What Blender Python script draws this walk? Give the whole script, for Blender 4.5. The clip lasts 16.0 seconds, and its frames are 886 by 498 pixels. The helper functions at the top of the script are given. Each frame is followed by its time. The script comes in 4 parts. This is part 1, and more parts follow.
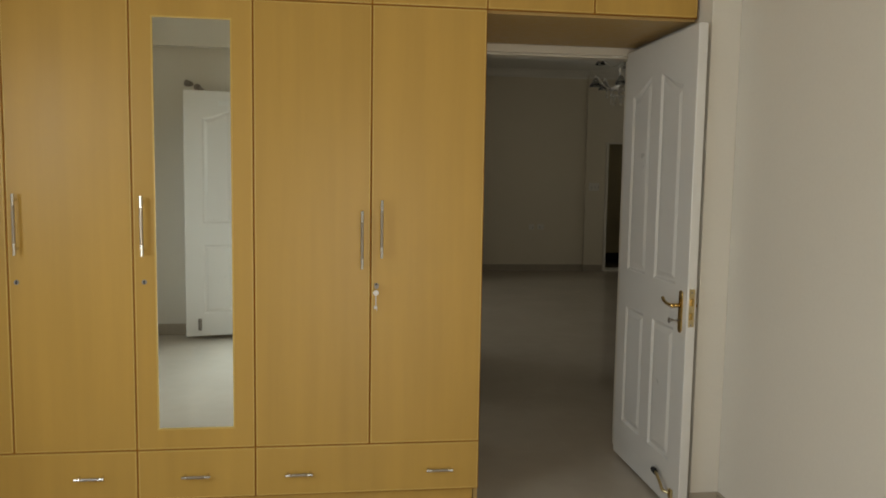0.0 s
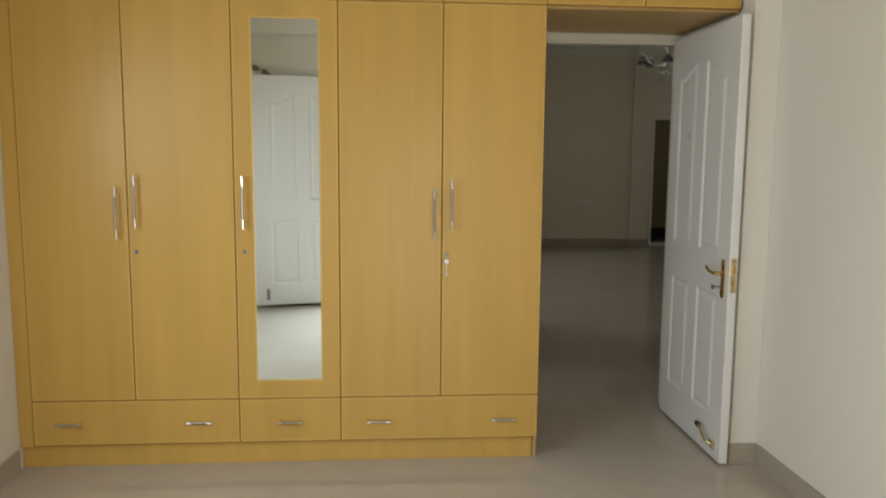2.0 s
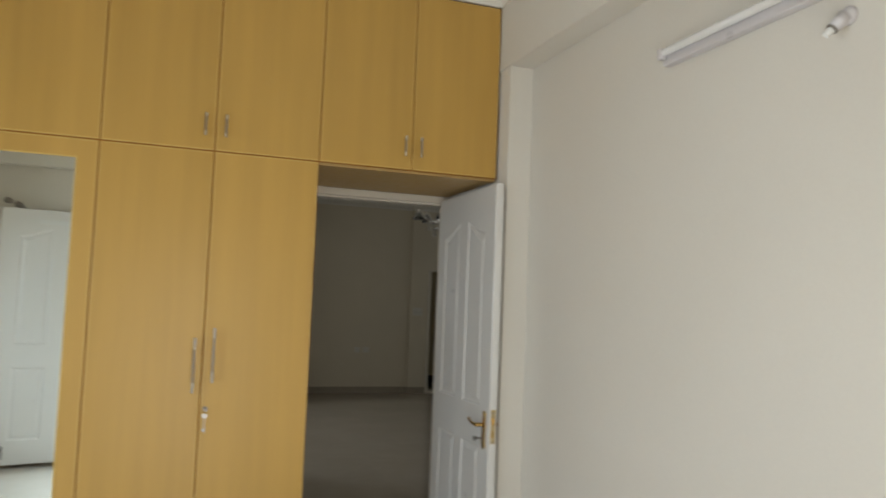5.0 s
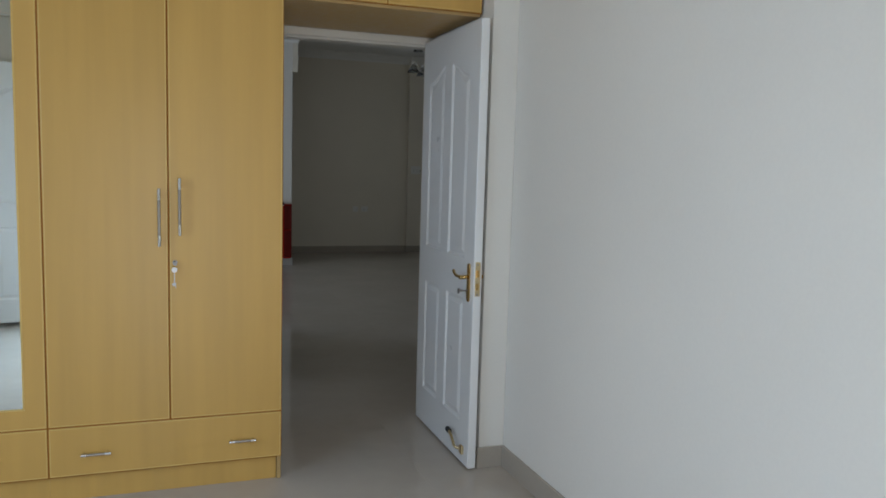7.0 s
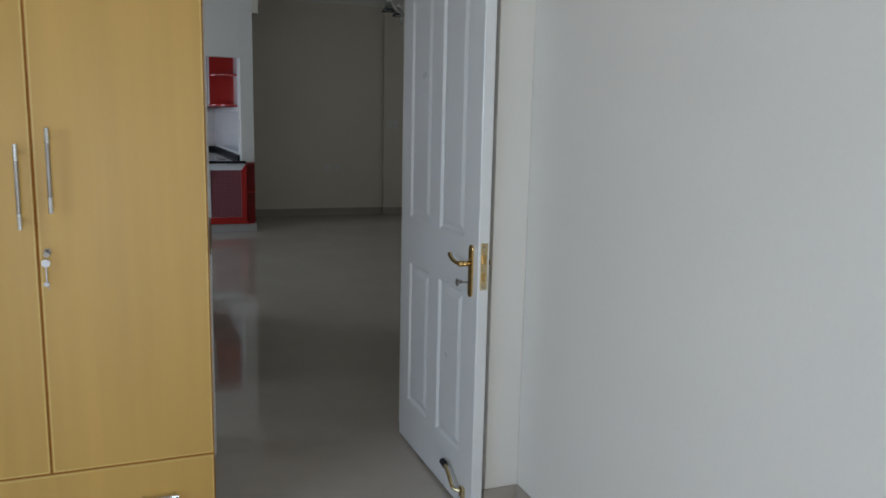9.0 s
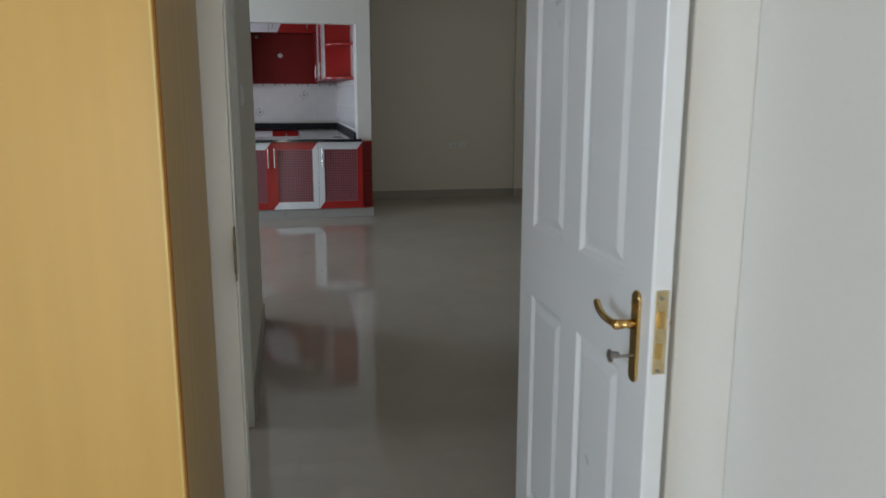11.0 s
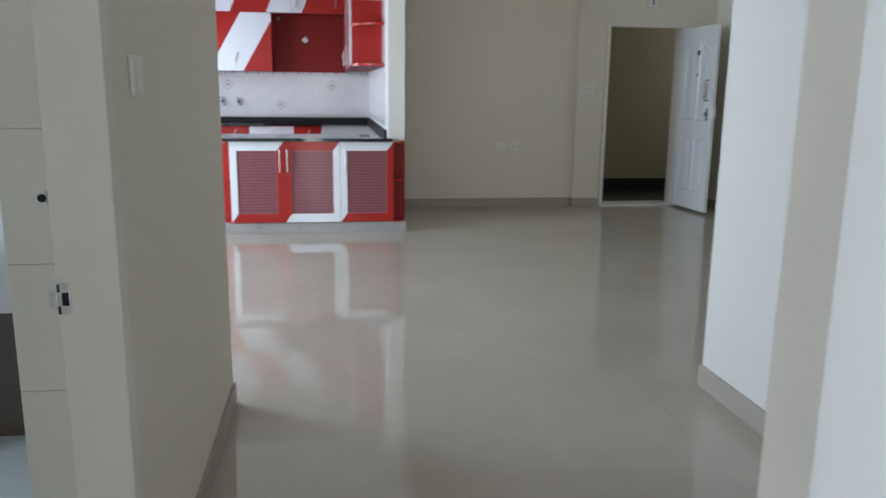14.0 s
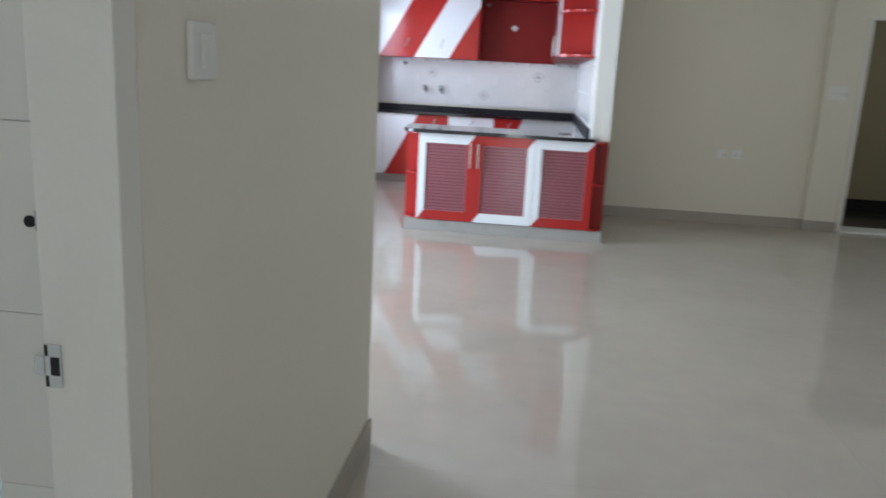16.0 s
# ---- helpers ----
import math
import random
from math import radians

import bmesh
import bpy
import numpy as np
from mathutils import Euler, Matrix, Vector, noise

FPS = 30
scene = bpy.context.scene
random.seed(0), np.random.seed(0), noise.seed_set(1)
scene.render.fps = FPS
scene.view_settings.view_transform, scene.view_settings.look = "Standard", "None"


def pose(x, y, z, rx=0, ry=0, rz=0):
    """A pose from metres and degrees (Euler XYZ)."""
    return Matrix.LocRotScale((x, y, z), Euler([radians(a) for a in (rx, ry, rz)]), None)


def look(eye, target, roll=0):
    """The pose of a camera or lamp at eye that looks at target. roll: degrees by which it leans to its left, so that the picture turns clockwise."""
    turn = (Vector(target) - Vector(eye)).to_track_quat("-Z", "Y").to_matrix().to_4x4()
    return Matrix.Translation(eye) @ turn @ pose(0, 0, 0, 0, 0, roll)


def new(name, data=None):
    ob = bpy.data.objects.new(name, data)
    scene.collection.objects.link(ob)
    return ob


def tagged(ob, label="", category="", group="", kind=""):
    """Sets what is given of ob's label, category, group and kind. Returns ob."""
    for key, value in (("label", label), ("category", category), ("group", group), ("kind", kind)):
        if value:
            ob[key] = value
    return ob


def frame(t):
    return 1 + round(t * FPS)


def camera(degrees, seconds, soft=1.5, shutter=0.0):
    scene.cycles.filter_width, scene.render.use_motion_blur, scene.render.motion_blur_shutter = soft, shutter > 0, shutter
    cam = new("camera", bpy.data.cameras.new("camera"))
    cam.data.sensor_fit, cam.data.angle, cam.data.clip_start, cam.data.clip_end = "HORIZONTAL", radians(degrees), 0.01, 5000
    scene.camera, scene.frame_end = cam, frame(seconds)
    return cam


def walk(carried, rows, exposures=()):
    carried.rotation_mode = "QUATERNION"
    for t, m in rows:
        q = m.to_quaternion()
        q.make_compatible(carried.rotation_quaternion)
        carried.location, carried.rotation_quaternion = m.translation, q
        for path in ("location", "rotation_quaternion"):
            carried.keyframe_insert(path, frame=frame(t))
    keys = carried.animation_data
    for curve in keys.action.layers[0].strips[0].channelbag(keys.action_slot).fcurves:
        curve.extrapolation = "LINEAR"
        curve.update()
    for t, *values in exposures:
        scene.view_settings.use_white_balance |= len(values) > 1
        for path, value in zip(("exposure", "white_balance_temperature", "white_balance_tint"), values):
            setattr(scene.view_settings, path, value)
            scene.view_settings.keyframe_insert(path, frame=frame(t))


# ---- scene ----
cam = camera(59.9, 16.0, soft=1.6, shutter=0.4)
PATH = [
    (0, (-0.578, -3.132, 1.427), (-0.319, -1.157, 1.243), 0.9),
    (0.5, (-0.628, -3.279, 1.417), (-0.368, -1.312, 1.169), 1.0),
    (1, (-0.687, -3.416, 1.426), (-0.351, -1.465, 1.143), 1.3),
    (1.5, (-0.743, -3.482, 1.407), (-0.458, -1.531, 1.073), 1.0),
    (2, (-0.724, -3.488, 1.449), (-0.573, -1.509, 1.201), 0.5),
    (2.5, (-0.733, -3.49, 1.468), (-0.65, -1.495, 1.371), 0.5),
    (3, (-0.736, -3.482, 1.477), (-0.671, -1.484, 1.508), 0.5),
    (3.5, (-0.734, -3.484, 1.485), (-0.656, -1.49, 1.618), 0.4),
    (4, (-0.708, -3.486, 1.489), (-0.488, -1.511, 1.714), 0.5),
    (4.5, (-0.709, -3.482, 1.505), (-0.241, -1.545, 1.678), 1.1),
    (5, (-0.648, -3.503, 1.477), (0.033, -1.628, 1.618), 2.2),
    (5.2, (-0.669, -3.496, 1.477), (0.093, -1.651, 1.597), 2.7),
    (7.3, (-0.448, -3.252, 1.389), (0.22, -1.384, 1.14), 1.6),
    (7.5, (-0.439, -3.172, 1.375), (0.237, -1.309, 1.11), 1.4),
    (8, (-0.386, -2.917, 1.376), (0.322, -1.072, 1.072), 1.2),
    (8.2, (-0.351, -2.82, 1.383), (0.389, -0.987, 1.078), 1.2),
    (10.5, (0.13, -1.619, 1.334), (0.643, 0.275, 0.949), 0.4),
    (11, (0.203, -1.377, 1.328), (0.593, 0.545, 0.936), 0.1),
    (11.5, (0.208, -1.108, 1.331), (0.59, 0.816, 0.94), 0.7),
    (12, (0.244, -0.865, 1.323), (0.636, 1.058, 0.936), 0.3),
    (12.5, (0.329, -0.611, 1.336), (0.705, 1.317, 0.962), -0.1),
    (13, (0.352, -0.355, 1.318), (0.696, 1.58, 0.95), 0.3),
    (13.5, (0.369, -0.125, 1.32), (0.774, 1.797, 0.943), 0.8),
    (14, (0.444, 0.116, 1.309), (0.733, 2.052, 0.9), 0.7),
    (14.5, (0.503, 0.268, 1.307), (0.619, 2.219, 0.881), 1.6),
    (15, (0.51, 0.434, 1.311), (0.602, 2.382, 0.868), 3.1),
    (15.5, (0.512, 0.577, 1.306), (0.576, 2.526, 0.862), 3.3),
    (16, (0.558, 0.736, 1.313), (0.334, 2.673, 0.869), 3.0),
]
EXPOSURES = [(0.0, -0.74, 7900, 11), (1.5, -0.42, 7300, 11), (3.5, -0.17, 7250, 11), (5.2, -0.39, 6800, 11), (7.3, -0.5, 5750, 10.5), (11.0, 0.0, 6000, 10.5), (12.5, 0.70, 6300, 10.5), (13.5, 1.10, 5820, 10.4), (15.5, 1.43, 5700, 10.4)]
walk(cam, [(r[0], look(*r[1:])) for r in PATH], EXPOSURES)

# ---- world and light ----
world = bpy.data.worlds.new("sky")
scene.world = world
world.use_nodes = True
_n = world.node_tree.nodes
_sky = _n.new("ShaderNodeTexSky")
_sky.sky_type = "NISHITA"
_sky.sun_disc = False
_sky.sun_elevation = radians(50)
_sky.sun_rotation = radians(120)
world.node_tree.links.new(_sky.outputs[0], _n["Background"].inputs[0])
_n["Background"].inputs[1].default_value = 0.1


def daylight(name, eye, target, w, h, power, colour, spread=180):
    """An area light of that size: light from outside at an opening, or added fill."""
    lamp = bpy.data.lights.new(name, "AREA")
    lamp.shape, lamp.size, lamp.size_y, lamp.energy, lamp.color = "RECTANGLE", w, h, power, colour
    lamp.spread = radians(spread)
    ob = new(name, lamp)
    ob.matrix_world = look(eye, target)
    return ob


SKY_HALL = (0.80, 0.90, 1.0)
SKY_KITCHEN = (0.84, 0.90, 1.0)
SKY_ABOVE = (0.52, 0.76, 1.0)
SUNLIT_GROUND = (1.0, 0.945, 0.84)
SKY_ASSUMED = (0.70, 0.85, 1.0)
SKY = (0.86, 0.94, 1.0)
daylight("daylight_balcony_sky", (-0.38, -3.93, 1.55), (-0.60, -3.05, 0.0), 1.3, 1.1, 42, SKY_ABOVE, 85)
daylight("daylight_balcony_ground", (-0.38, -3.96, 0.95), (-0.6, -2.0, 1.55), 1.3, 1.8, 36, SUNLIT_GROUND)
# no window is known here; unseen side light added for the right wall
daylight("daylight_assumed_window", (-2.50, -1.90, 1.52), (-0.6, -1.8, 0.1), 1.4, 1.2, 47, SKY_ASSUMED)
daylight("daylight_hall_balcony", (-3.12, 5.42, 1.3), (0, 5.2, 1.1), 1.4, 2.0, 70, SKY_HALL)
daylight("daylight_kitchen_window", (-1.58, 9.0, 1.6), (0, 9.15, 1.35), 1.3, 1.0, 14.5, SKY_KITCHEN)
# unseen fill added to brighten the bathroom, at an assumed opening
daylight("daylight_bath_fill", (-2.12, 2.0, 2.0), (0, 2.0, 1.2), 0.6, 0.6, 8.5, SKY)
# unseen fill lamp inside the closed corridor, which has no opening
daylight("fill_corridor", (6.35, 9.4, 1.9), (3.9, 9.6, 1.2), 1.2, 0.9, 4.5, SKY)


# ---- materials ----
def material(name, colour, rough=0.5, metal=0.0, vary=0.06, scale=3.0, fine=60.0, bump=0.0, stretch=(1, 1, 1), spec=0.5, pieces=0.0, coat=0.0, placed=False, smear=0.0):
    """placed: the pattern runs on from piece to piece through the whole place; smear: dull patches in the gloss."""
    m = bpy.data.materials.new(name)
    m.use_nodes = True
    t = m.node_tree
    b = t.nodes["Principled BSDF"]
    b.inputs["Roughness"].default_value = rough
    b.inputs["Metallic"].default_value = metal
    b.inputs["Specular IOR Level"].default_value = spec
    b.inputs["Coat Weight"].default_value = coat
    b.inputs["Coat Roughness"].default_value = 0.06
    co = t.nodes.new("ShaderNodeTexCoord")
    mp = t.nodes.new("ShaderNodeMapping")
    mp.inputs["Scale"].default_value = stretch
    where = t.nodes.new("ShaderNodeNewGeometry")
    t.links.new(where.outputs["Position"] if placed else co.outputs["Object"], mp.inputs["Vector"])
    big = t.nodes.new("ShaderNodeTexNoise")
    big.inputs["Scale"].default_value = scale
    big.inputs["Detail"].default_value = 4
    small = t.nodes.new("ShaderNodeTexNoise")
    small.inputs["Scale"].default_value = fine
    small.inputs["Detail"].default_value = 6
    t.links.new(mp.outputs[0], big.inputs["Vector"])
    t.links.new(mp.outputs[0], small.inputs["Vector"])
    add = t.nodes.new("ShaderNodeMath")
    add.operation = "MULTIPLY_ADD"
    add.inputs[1].default_value = 0.5
    t.links.new(small.outputs["Fac"], add.inputs[0])
    t.links.new(big.outputs["Fac"], add.inputs[2])
    last = add.outputs[0]
    if pieces:
        info = t.nodes.new("ShaderNodeObjectInfo")
        more = t.nodes.new("ShaderNodeMath")
        more.operation = "MULTIPLY_ADD"
        more.inputs[1].default_value = pieces
        t.links.new(info.outputs["Random"], more.inputs[0])
        t.links.new(last, more.inputs[2])
        last = more.outputs[0]
    mr = t.nodes.new("ShaderNodeMapRange")
    mr.inputs["From Min"].default_value = 0.45
    mr.inputs["From Max"].default_value = 1.05 + pieces
    mr.inputs["To Min"].default_value = 1 - vary
    mr.inputs["To Max"].default_value = 1 + vary
    t.links.new(last, mr.inputs["Value"])
    mul = t.nodes.new("ShaderNodeVectorMath")
    mul.operation = "SCALE"
    mul.inputs[0].default_value = colour
    t.links.new(mr.outputs[0], mul.inputs["Scale"])
    t.links.new(mul.outputs[0], b.inputs["Base Color"])
    rr = t.nodes.new("ShaderNodeMapRange")
    rr.inputs["From Min"].default_value = 0.3
    rr.inputs["From Max"].default_value = 0.7
    rr.inputs["To Min"].default_value = rough * 0.85
    rr.inputs["To Max"].default_value = rough * (1.2 + smear)
    t.links.new(big.outputs["Fac"], rr.inputs["Value"])
    t.links.new(rr.outputs[0], b.inputs["Roughness"])
    if bump:
        bp = t.nodes.new("ShaderNodeBump")
        bp.inputs["Strength"].default_value = bump
        bp.inputs["Distance"].default_value = 0.002
        t.links.new(small.outputs["Fac"], bp.inputs["Height"])
        t.links.new(bp.outputs[0], b.inputs["Normal"])
    return m


WALL = material("cream_wall_paint", (0.735, 0.706, 0.648), 0.75, vary=0.03, scale=1.2, fine=90, bump=0.12)
# the same cream paint with warm bounce light put into its colour
WALL_BOUNCE = material("cream_paint_warm_bounce", (0.744, 0.686, 0.573), 0.75, vary=0.03, scale=1.2, fine=90, bump=0.12)
CEIL = material("white_ceiling_paint", (0.80, 0.79, 0.75), 0.8, vary=0.02, scale=1.0, fine=120, bump=0.08)
PLASTER = material("white_plaster_moulding", (0.82, 0.80, 0.75), 0.7, vary=0.03, bump=0.06)
TILE = material("polished_beige_floor_tile", (0.468, 0.411, 0.347), 0.045, vary=0.07, scale=1.7, fine=9, spec=0.5, pieces=0.05, placed=True, smear=0.8)
GROUT = material("floor_grout", (0.43, 0.39, 0.33), 0.3, vary=0.1)
SKIRT = material("beige_skirting_tile", (0.39, 0.345, 0.285), 0.5, vary=0.06, scale=5)
LAM = material("beech_laminate", (0.538, 0.324, 0.081), 0.34, vary=0.10, scale=0.8, fine=3.2, stretch=(5.5, 5.5, 0.30), spec=0.4)
LAM_EDGE = material("yellow_edge_band", (0.62, 0.43, 0.13), 0.4, vary=0.08, stretch=(4, 4, 0.6))
# brown that stands for the shade in the joints between the fronts
LAM_GAP = material("brown_carcass_gap_shade", (0.33, 0.135, 0.024), 0.7, vary=0.15, spec=0.15)
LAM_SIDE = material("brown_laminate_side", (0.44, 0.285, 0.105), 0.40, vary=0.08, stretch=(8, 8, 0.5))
DOORW = material("white_door_enamel", (0.76, 0.755, 0.74), 0.32, vary=0.02, scale=3, fine=150, bump=0.03)
FRAMEW = material("cream_frame_enamel", (0.74, 0.70, 0.63), 0.38, vary=0.03, scale=6, fine=120, bump=0.05)
CHROME = material("chrome", (0.70, 0.69, 0.67), 0.22, 1.0, vary=0.02)
SATIN = material("satin_nickel", (0.38, 0.345, 0.305), 0.32, 1.0, vary=0.05, fine=200)
BRASS = material("polished_brass", (0.62, 0.41, 0.15), 0.18, 1.0, vary=0.08, scale=20)
BRASS_PLATE = material("pale_brass_plate", (0.62, 0.50, 0.28), 0.35, 1.0, vary=0.15, scale=60)
NICKEL = material("bright_nickel", (0.43, 0.43, 0.44), 0.42, 1.0, vary=0.06, scale=40)
TAP_CHROME = material("dark_tap_chrome", (0.30, 0.31, 0.33), 0.16, 1.0, vary=0.05)
STEEL = material("worn_steel", (0.32, 0.30, 0.28), 0.5, 1.0, vary=0.2, scale=40)
RUSTED = material("rusty_brassed_steel", (0.17, 0.13, 0.08), 0.5, 0.7, vary=0.3, scale=60)
DARK = material("dark_hole", (0.012, 0.011, 0.010), 0.8)
MIRROR = material("mirror_silver", (0.84, 0.88, 0.85), 0.01, 1.0, vary=0.0)
RED = material("glossy_red_laminate", (0.39, 0.022, 0.018), 0.16, vary=0.05, scale=4, spec=0.35)
# RED made darker: shade of recesses and undersides put into the colour
RED_SHADED = material("shade_darkened_red_laminate", (0.245, 0.015, 0.013), 0.42, vary=0.06, spec=0.25)
WHITE_LAM = material("glossy_white_laminate", (0.78, 0.79, 0.80), 0.16, vary=0.02, coat=0.3)
GRANITE = material("black_granite", (0.013, 0.013, 0.016), 0.07, vary=0.5, scale=40, fine=220, spec=0.6)
HONED = material("honed_black_granite", (0.012, 0.012, 0.016), 0.38, vary=0.4, scale=40, fine=220, spec=0.25)
KTILE = material("white_glazed_wall_tile", (0.81, 0.785, 0.765), 0.16, vary=0.05, scale=5, fine=40, pieces=0.03)
KGROUT = material("wall_tile_grout", (0.80, 0.775, 0.755), 0.6)
BEAD = material("dull_pink_bead", (0.34, 0.13, 0.13), 0.4)
DECOR = material("grey_decor_print", (0.38, 0.36, 0.37), 0.3, vary=0.2)
BTILE = material("cream_bath_tile", (0.66, 0.63, 0.56), 0.45, vary=0.012)
BGROUT = material("cream_tile_grout", (0.648, 0.618, 0.55), 0.8, vary=0.03)
BROWN_TILE = material("brown_bath_tile", (0.13, 0.10, 0.085), 0.25, vary=0.08)
PALE_TILE = material("pale_blue_grey_bath_floor", (0.50, 0.54, 0.54), 0.2, vary=0.05)
PORCELAIN = material("white_porcelain", (0.82, 0.83, 0.83), 0.12, vary=0.01)
PLASTIC = material("white_switch_plastic", (0.78, 0.76, 0.71), 0.35, vary=0.01)
MILKY = material("milky_plastic", (0.62, 0.60, 0.62), 0.3, vary=0.03)
CORR_WALL = material("khaki_corridor_paint", (0.43, 0.355, 0.21), 0.8, vary=0.05, bump=0.1)
CORR_FLOOR = material("dark_granite_floor", (0.035, 0.032, 0.030), 0.2, vary=0.3, scale=30)
PLINTH = material("grey_plinth_tile", (0.36, 0.34, 0.31), 0.3, vary=0.06)
RUBBER = material("dark_rubber", (0.02, 0.02, 0.02), 0.7)


def clear_glass(name, colour, rough=0.02):
    m = bpy.data.materials.new(name)
    m.use_nodes = True
    b = m.node_tree.nodes["Principled BSDF"]
    b.inputs["Base Color"].default_value = (*colour, 1)
    b.inputs["Roughness"].default_value = rough
    b.inputs["Transmission Weight"].default_value = 1.0
    return m


GLASS = clear_glass("clear_glass", (0.95, 0.96, 0.97))
SHADE = clear_glass("smoky_shade_glass", (0.62, 0.62, 0.60), 0.22)


def dotted_glass():
    """Frosted pinkish cabinet glass with a grid of small pale squares."""
    m = bpy.data.materials.new("dotted_cabinet_glass")
    m.use_nodes = True
    t = m.node_tree
    b = t.nodes["Principled BSDF"]
    co = t.nodes.new("ShaderNodeTexCoord")
    sep = t.nodes.new("ShaderNodeSeparateXYZ")
    t.links.new(co.outputs["Object"], sep.inputs[0])
    waves = []
    for axis in ("X", "Z"):
        pp = t.nodes.new("ShaderNodeMath")
        pp.operation = "PINGPONG"
        pp.inputs[1].default_value = 0.0135
        t.links.new(sep.outputs[axis], pp.inputs[0])
        gt = t.nodes.new("ShaderNodeMath")
        gt.operation = "GREATER_THAN"
        gt.inputs[1].default_value = 0.0045
        t.links.new(pp.outputs[0], gt.inputs[0])
        waves.append(gt)
    both = t.nodes.new("ShaderNodeMath")
    both.operation = "MULTIPLY"
    t.links.new(waves[0].outputs[0], both.inputs[0])
    t.links.new(waves[1].outputs[0], both.inputs[1])
    mix = t.nodes.new("ShaderNodeMix")
    mix.data_type = "RGBA"
    mix.inputs["A"].default_value = (0.20, 0.055, 0.064, 1)
    mix.inputs["B"].default_value = (0.265, 0.115, 0.13, 1)
    t.links.new(both.outputs[0], mix.inputs["Factor"])
    t.links.new(mix.outputs["Result"], b.inputs["Base Color"])
    b.inputs["Roughness"].default_value = 0.14
    b.inputs["Specular IOR Level"].default_value = 0.25
    return m


DOTTED = dotted_glass()


def ripple(m, scale, strength):
    """Faint unevenness of a polished surface."""
    t = m.node_tree
    co = t.nodes.new("ShaderNodeTexCoord")
    no = t.nodes.new("ShaderNodeTexNoise")
    no.inputs["Scale"].default_value = scale
    no.inputs["Detail"].default_value = 3
    bp = t.nodes.new("ShaderNodeBump")
    bp.inputs["Strength"].default_value = strength
    bp.inputs["Distance"].default_value = 0.01
    t.links.new(co.outputs["Object"], no.inputs["Vector"])
    t.links.new(no.outputs["Fac"], bp.inputs["Height"])
    t.links.new(bp.outputs[0], t.nodes["Principled BSDF"].inputs["Normal"])


ripple(TILE, 5.0, 0.006)
ripple(LAM, 5.0, 0.02)

# ---- building helpers ----
BASE = {}


def thing(name, at, label, category, group="", rz=0.0, local=False):
    ob = new(name)
    ob.empty_display_size = 0.1
    ob.matrix_basis = pose(*at, 0, 0, rz)
    BASE[ob] = Vector((0, 0, 0)) if local else Vector(at)
    return tagged(ob, label, category, group)


def part(name, bm, mat, parent=None, label="", smooth=False):
    base = BASE.get(parent, Vector((0, 0, 0)))
    if base.length:
        bmesh.ops.translate(bm, verts=bm.verts, vec=-base)
    bmesh.ops.recalc_face_normals(bm, faces=bm.faces)
    me = bpy.data.meshes.new(name)
    bm.to_mesh(me)
    bm.free()
    if smooth:
        for p in me.polygons:
            p.use_smooth = True
    me.materials.append(mat)
    ob = new(name, me)
    if parent:
        ob.parent = parent
        BASE[ob] = base
    if label:
        ob["label"] = label
    return ob


def structure(name, bm, mat, label="", smooth=False):
    ob = part(name, bm, mat, None, "", smooth)
    return tagged(ob, label, "", "", "structure")


def box(bm, x0, x1, y0, y1, z0, z1, bevel=0.0):
    x0, x1 = sorted((x0, x1))
    y0, y1 = sorted((y0, y1))
    made = bmesh.ops.create_cube(bm, size=1.0)["verts"]
    for v in made:
        v.co = Vector((x0 if v.co.x < 0 else x1, y0 if v.co.y < 0 else y1, z0 if v.co.z < 0 else z1))
    if bevel:
        es = list({e for v in made for e in v.link_edges})
        bmesh.ops.bevel(bm, geom=es, offset=bevel, segments=2, affect="EDGES", profile=0.6)
    return bm


def B(*a, bevel=0.0):
    return box(bmesh.new(), *a, bevel=bevel)


def boxes(*rows, bevel=0.0):
    bm = bmesh.new()
    for r in rows:
        box(bm, *r, bevel=bevel)
    return bm


def rod(bm, p, q, r, seg=14, r2=None):
    p, q = Vector(p), Vector(q)
    d = q - p
    turn = d.to_track_quat("Z", "Y").to_matrix().to_4x4()
    bmesh.ops.create_cone(bm, cap_ends=True, segments=seg, radius1=r, radius2=r if r2 is None else r2, depth=d.length, matrix=Matrix.Translation((p + q) / 2) @ turn)
    return bm


def ball(bm, c, r, sx=1, sy=1, sz=1, u=14, v=8):
    bmesh.ops.create_uvsphere(bm, u_segments=u, v_segments=v, radius=r, matrix=Matrix.Translation(c) @ Matrix.Diagonal((sx, sy, sz, 1)))
    return bm


def prism(bm, pts, axis, a, b):
    """A slab between a and b along the axis, with the outline pts in the other two axes."""
    def at(p, q):
        return {"x": (q, p[0], p[1]), "y": (p[0], q, p[1]), "z": (p[0], p[1], q)}[axis]
    lo = [bm.verts.new(at(p, a)) for p in pts]
    hi = [bm.verts.new(at(p, b)) for p in pts]
    n = len(pts)
    bm.faces.new(lo)
    bm.faces.new(hi[::-1])
    for i in range(n):
        bm.faces.new((lo[i], lo[(i + 1) % n], hi[(i + 1) % n], hi[i]))
    return bm


def lathe(bm, profile, c, seg=20):
    """Turns rows of (radius, height) round the upright axis through c."""
    rings = [[bm.verts.new((c[0] + r * math.cos(2 * math.pi * i / seg), c[1] + r * math.sin(2 * math.pi * i / seg), c[2] + z)) for i in range(seg)] for r, z in profile]
    for a, b in zip(rings, rings[1:]):
        for i in range(seg):
            bm.faces.new((a[i], a[(i + 1) % seg], b[(i + 1) % seg], b[i]))
    return bm


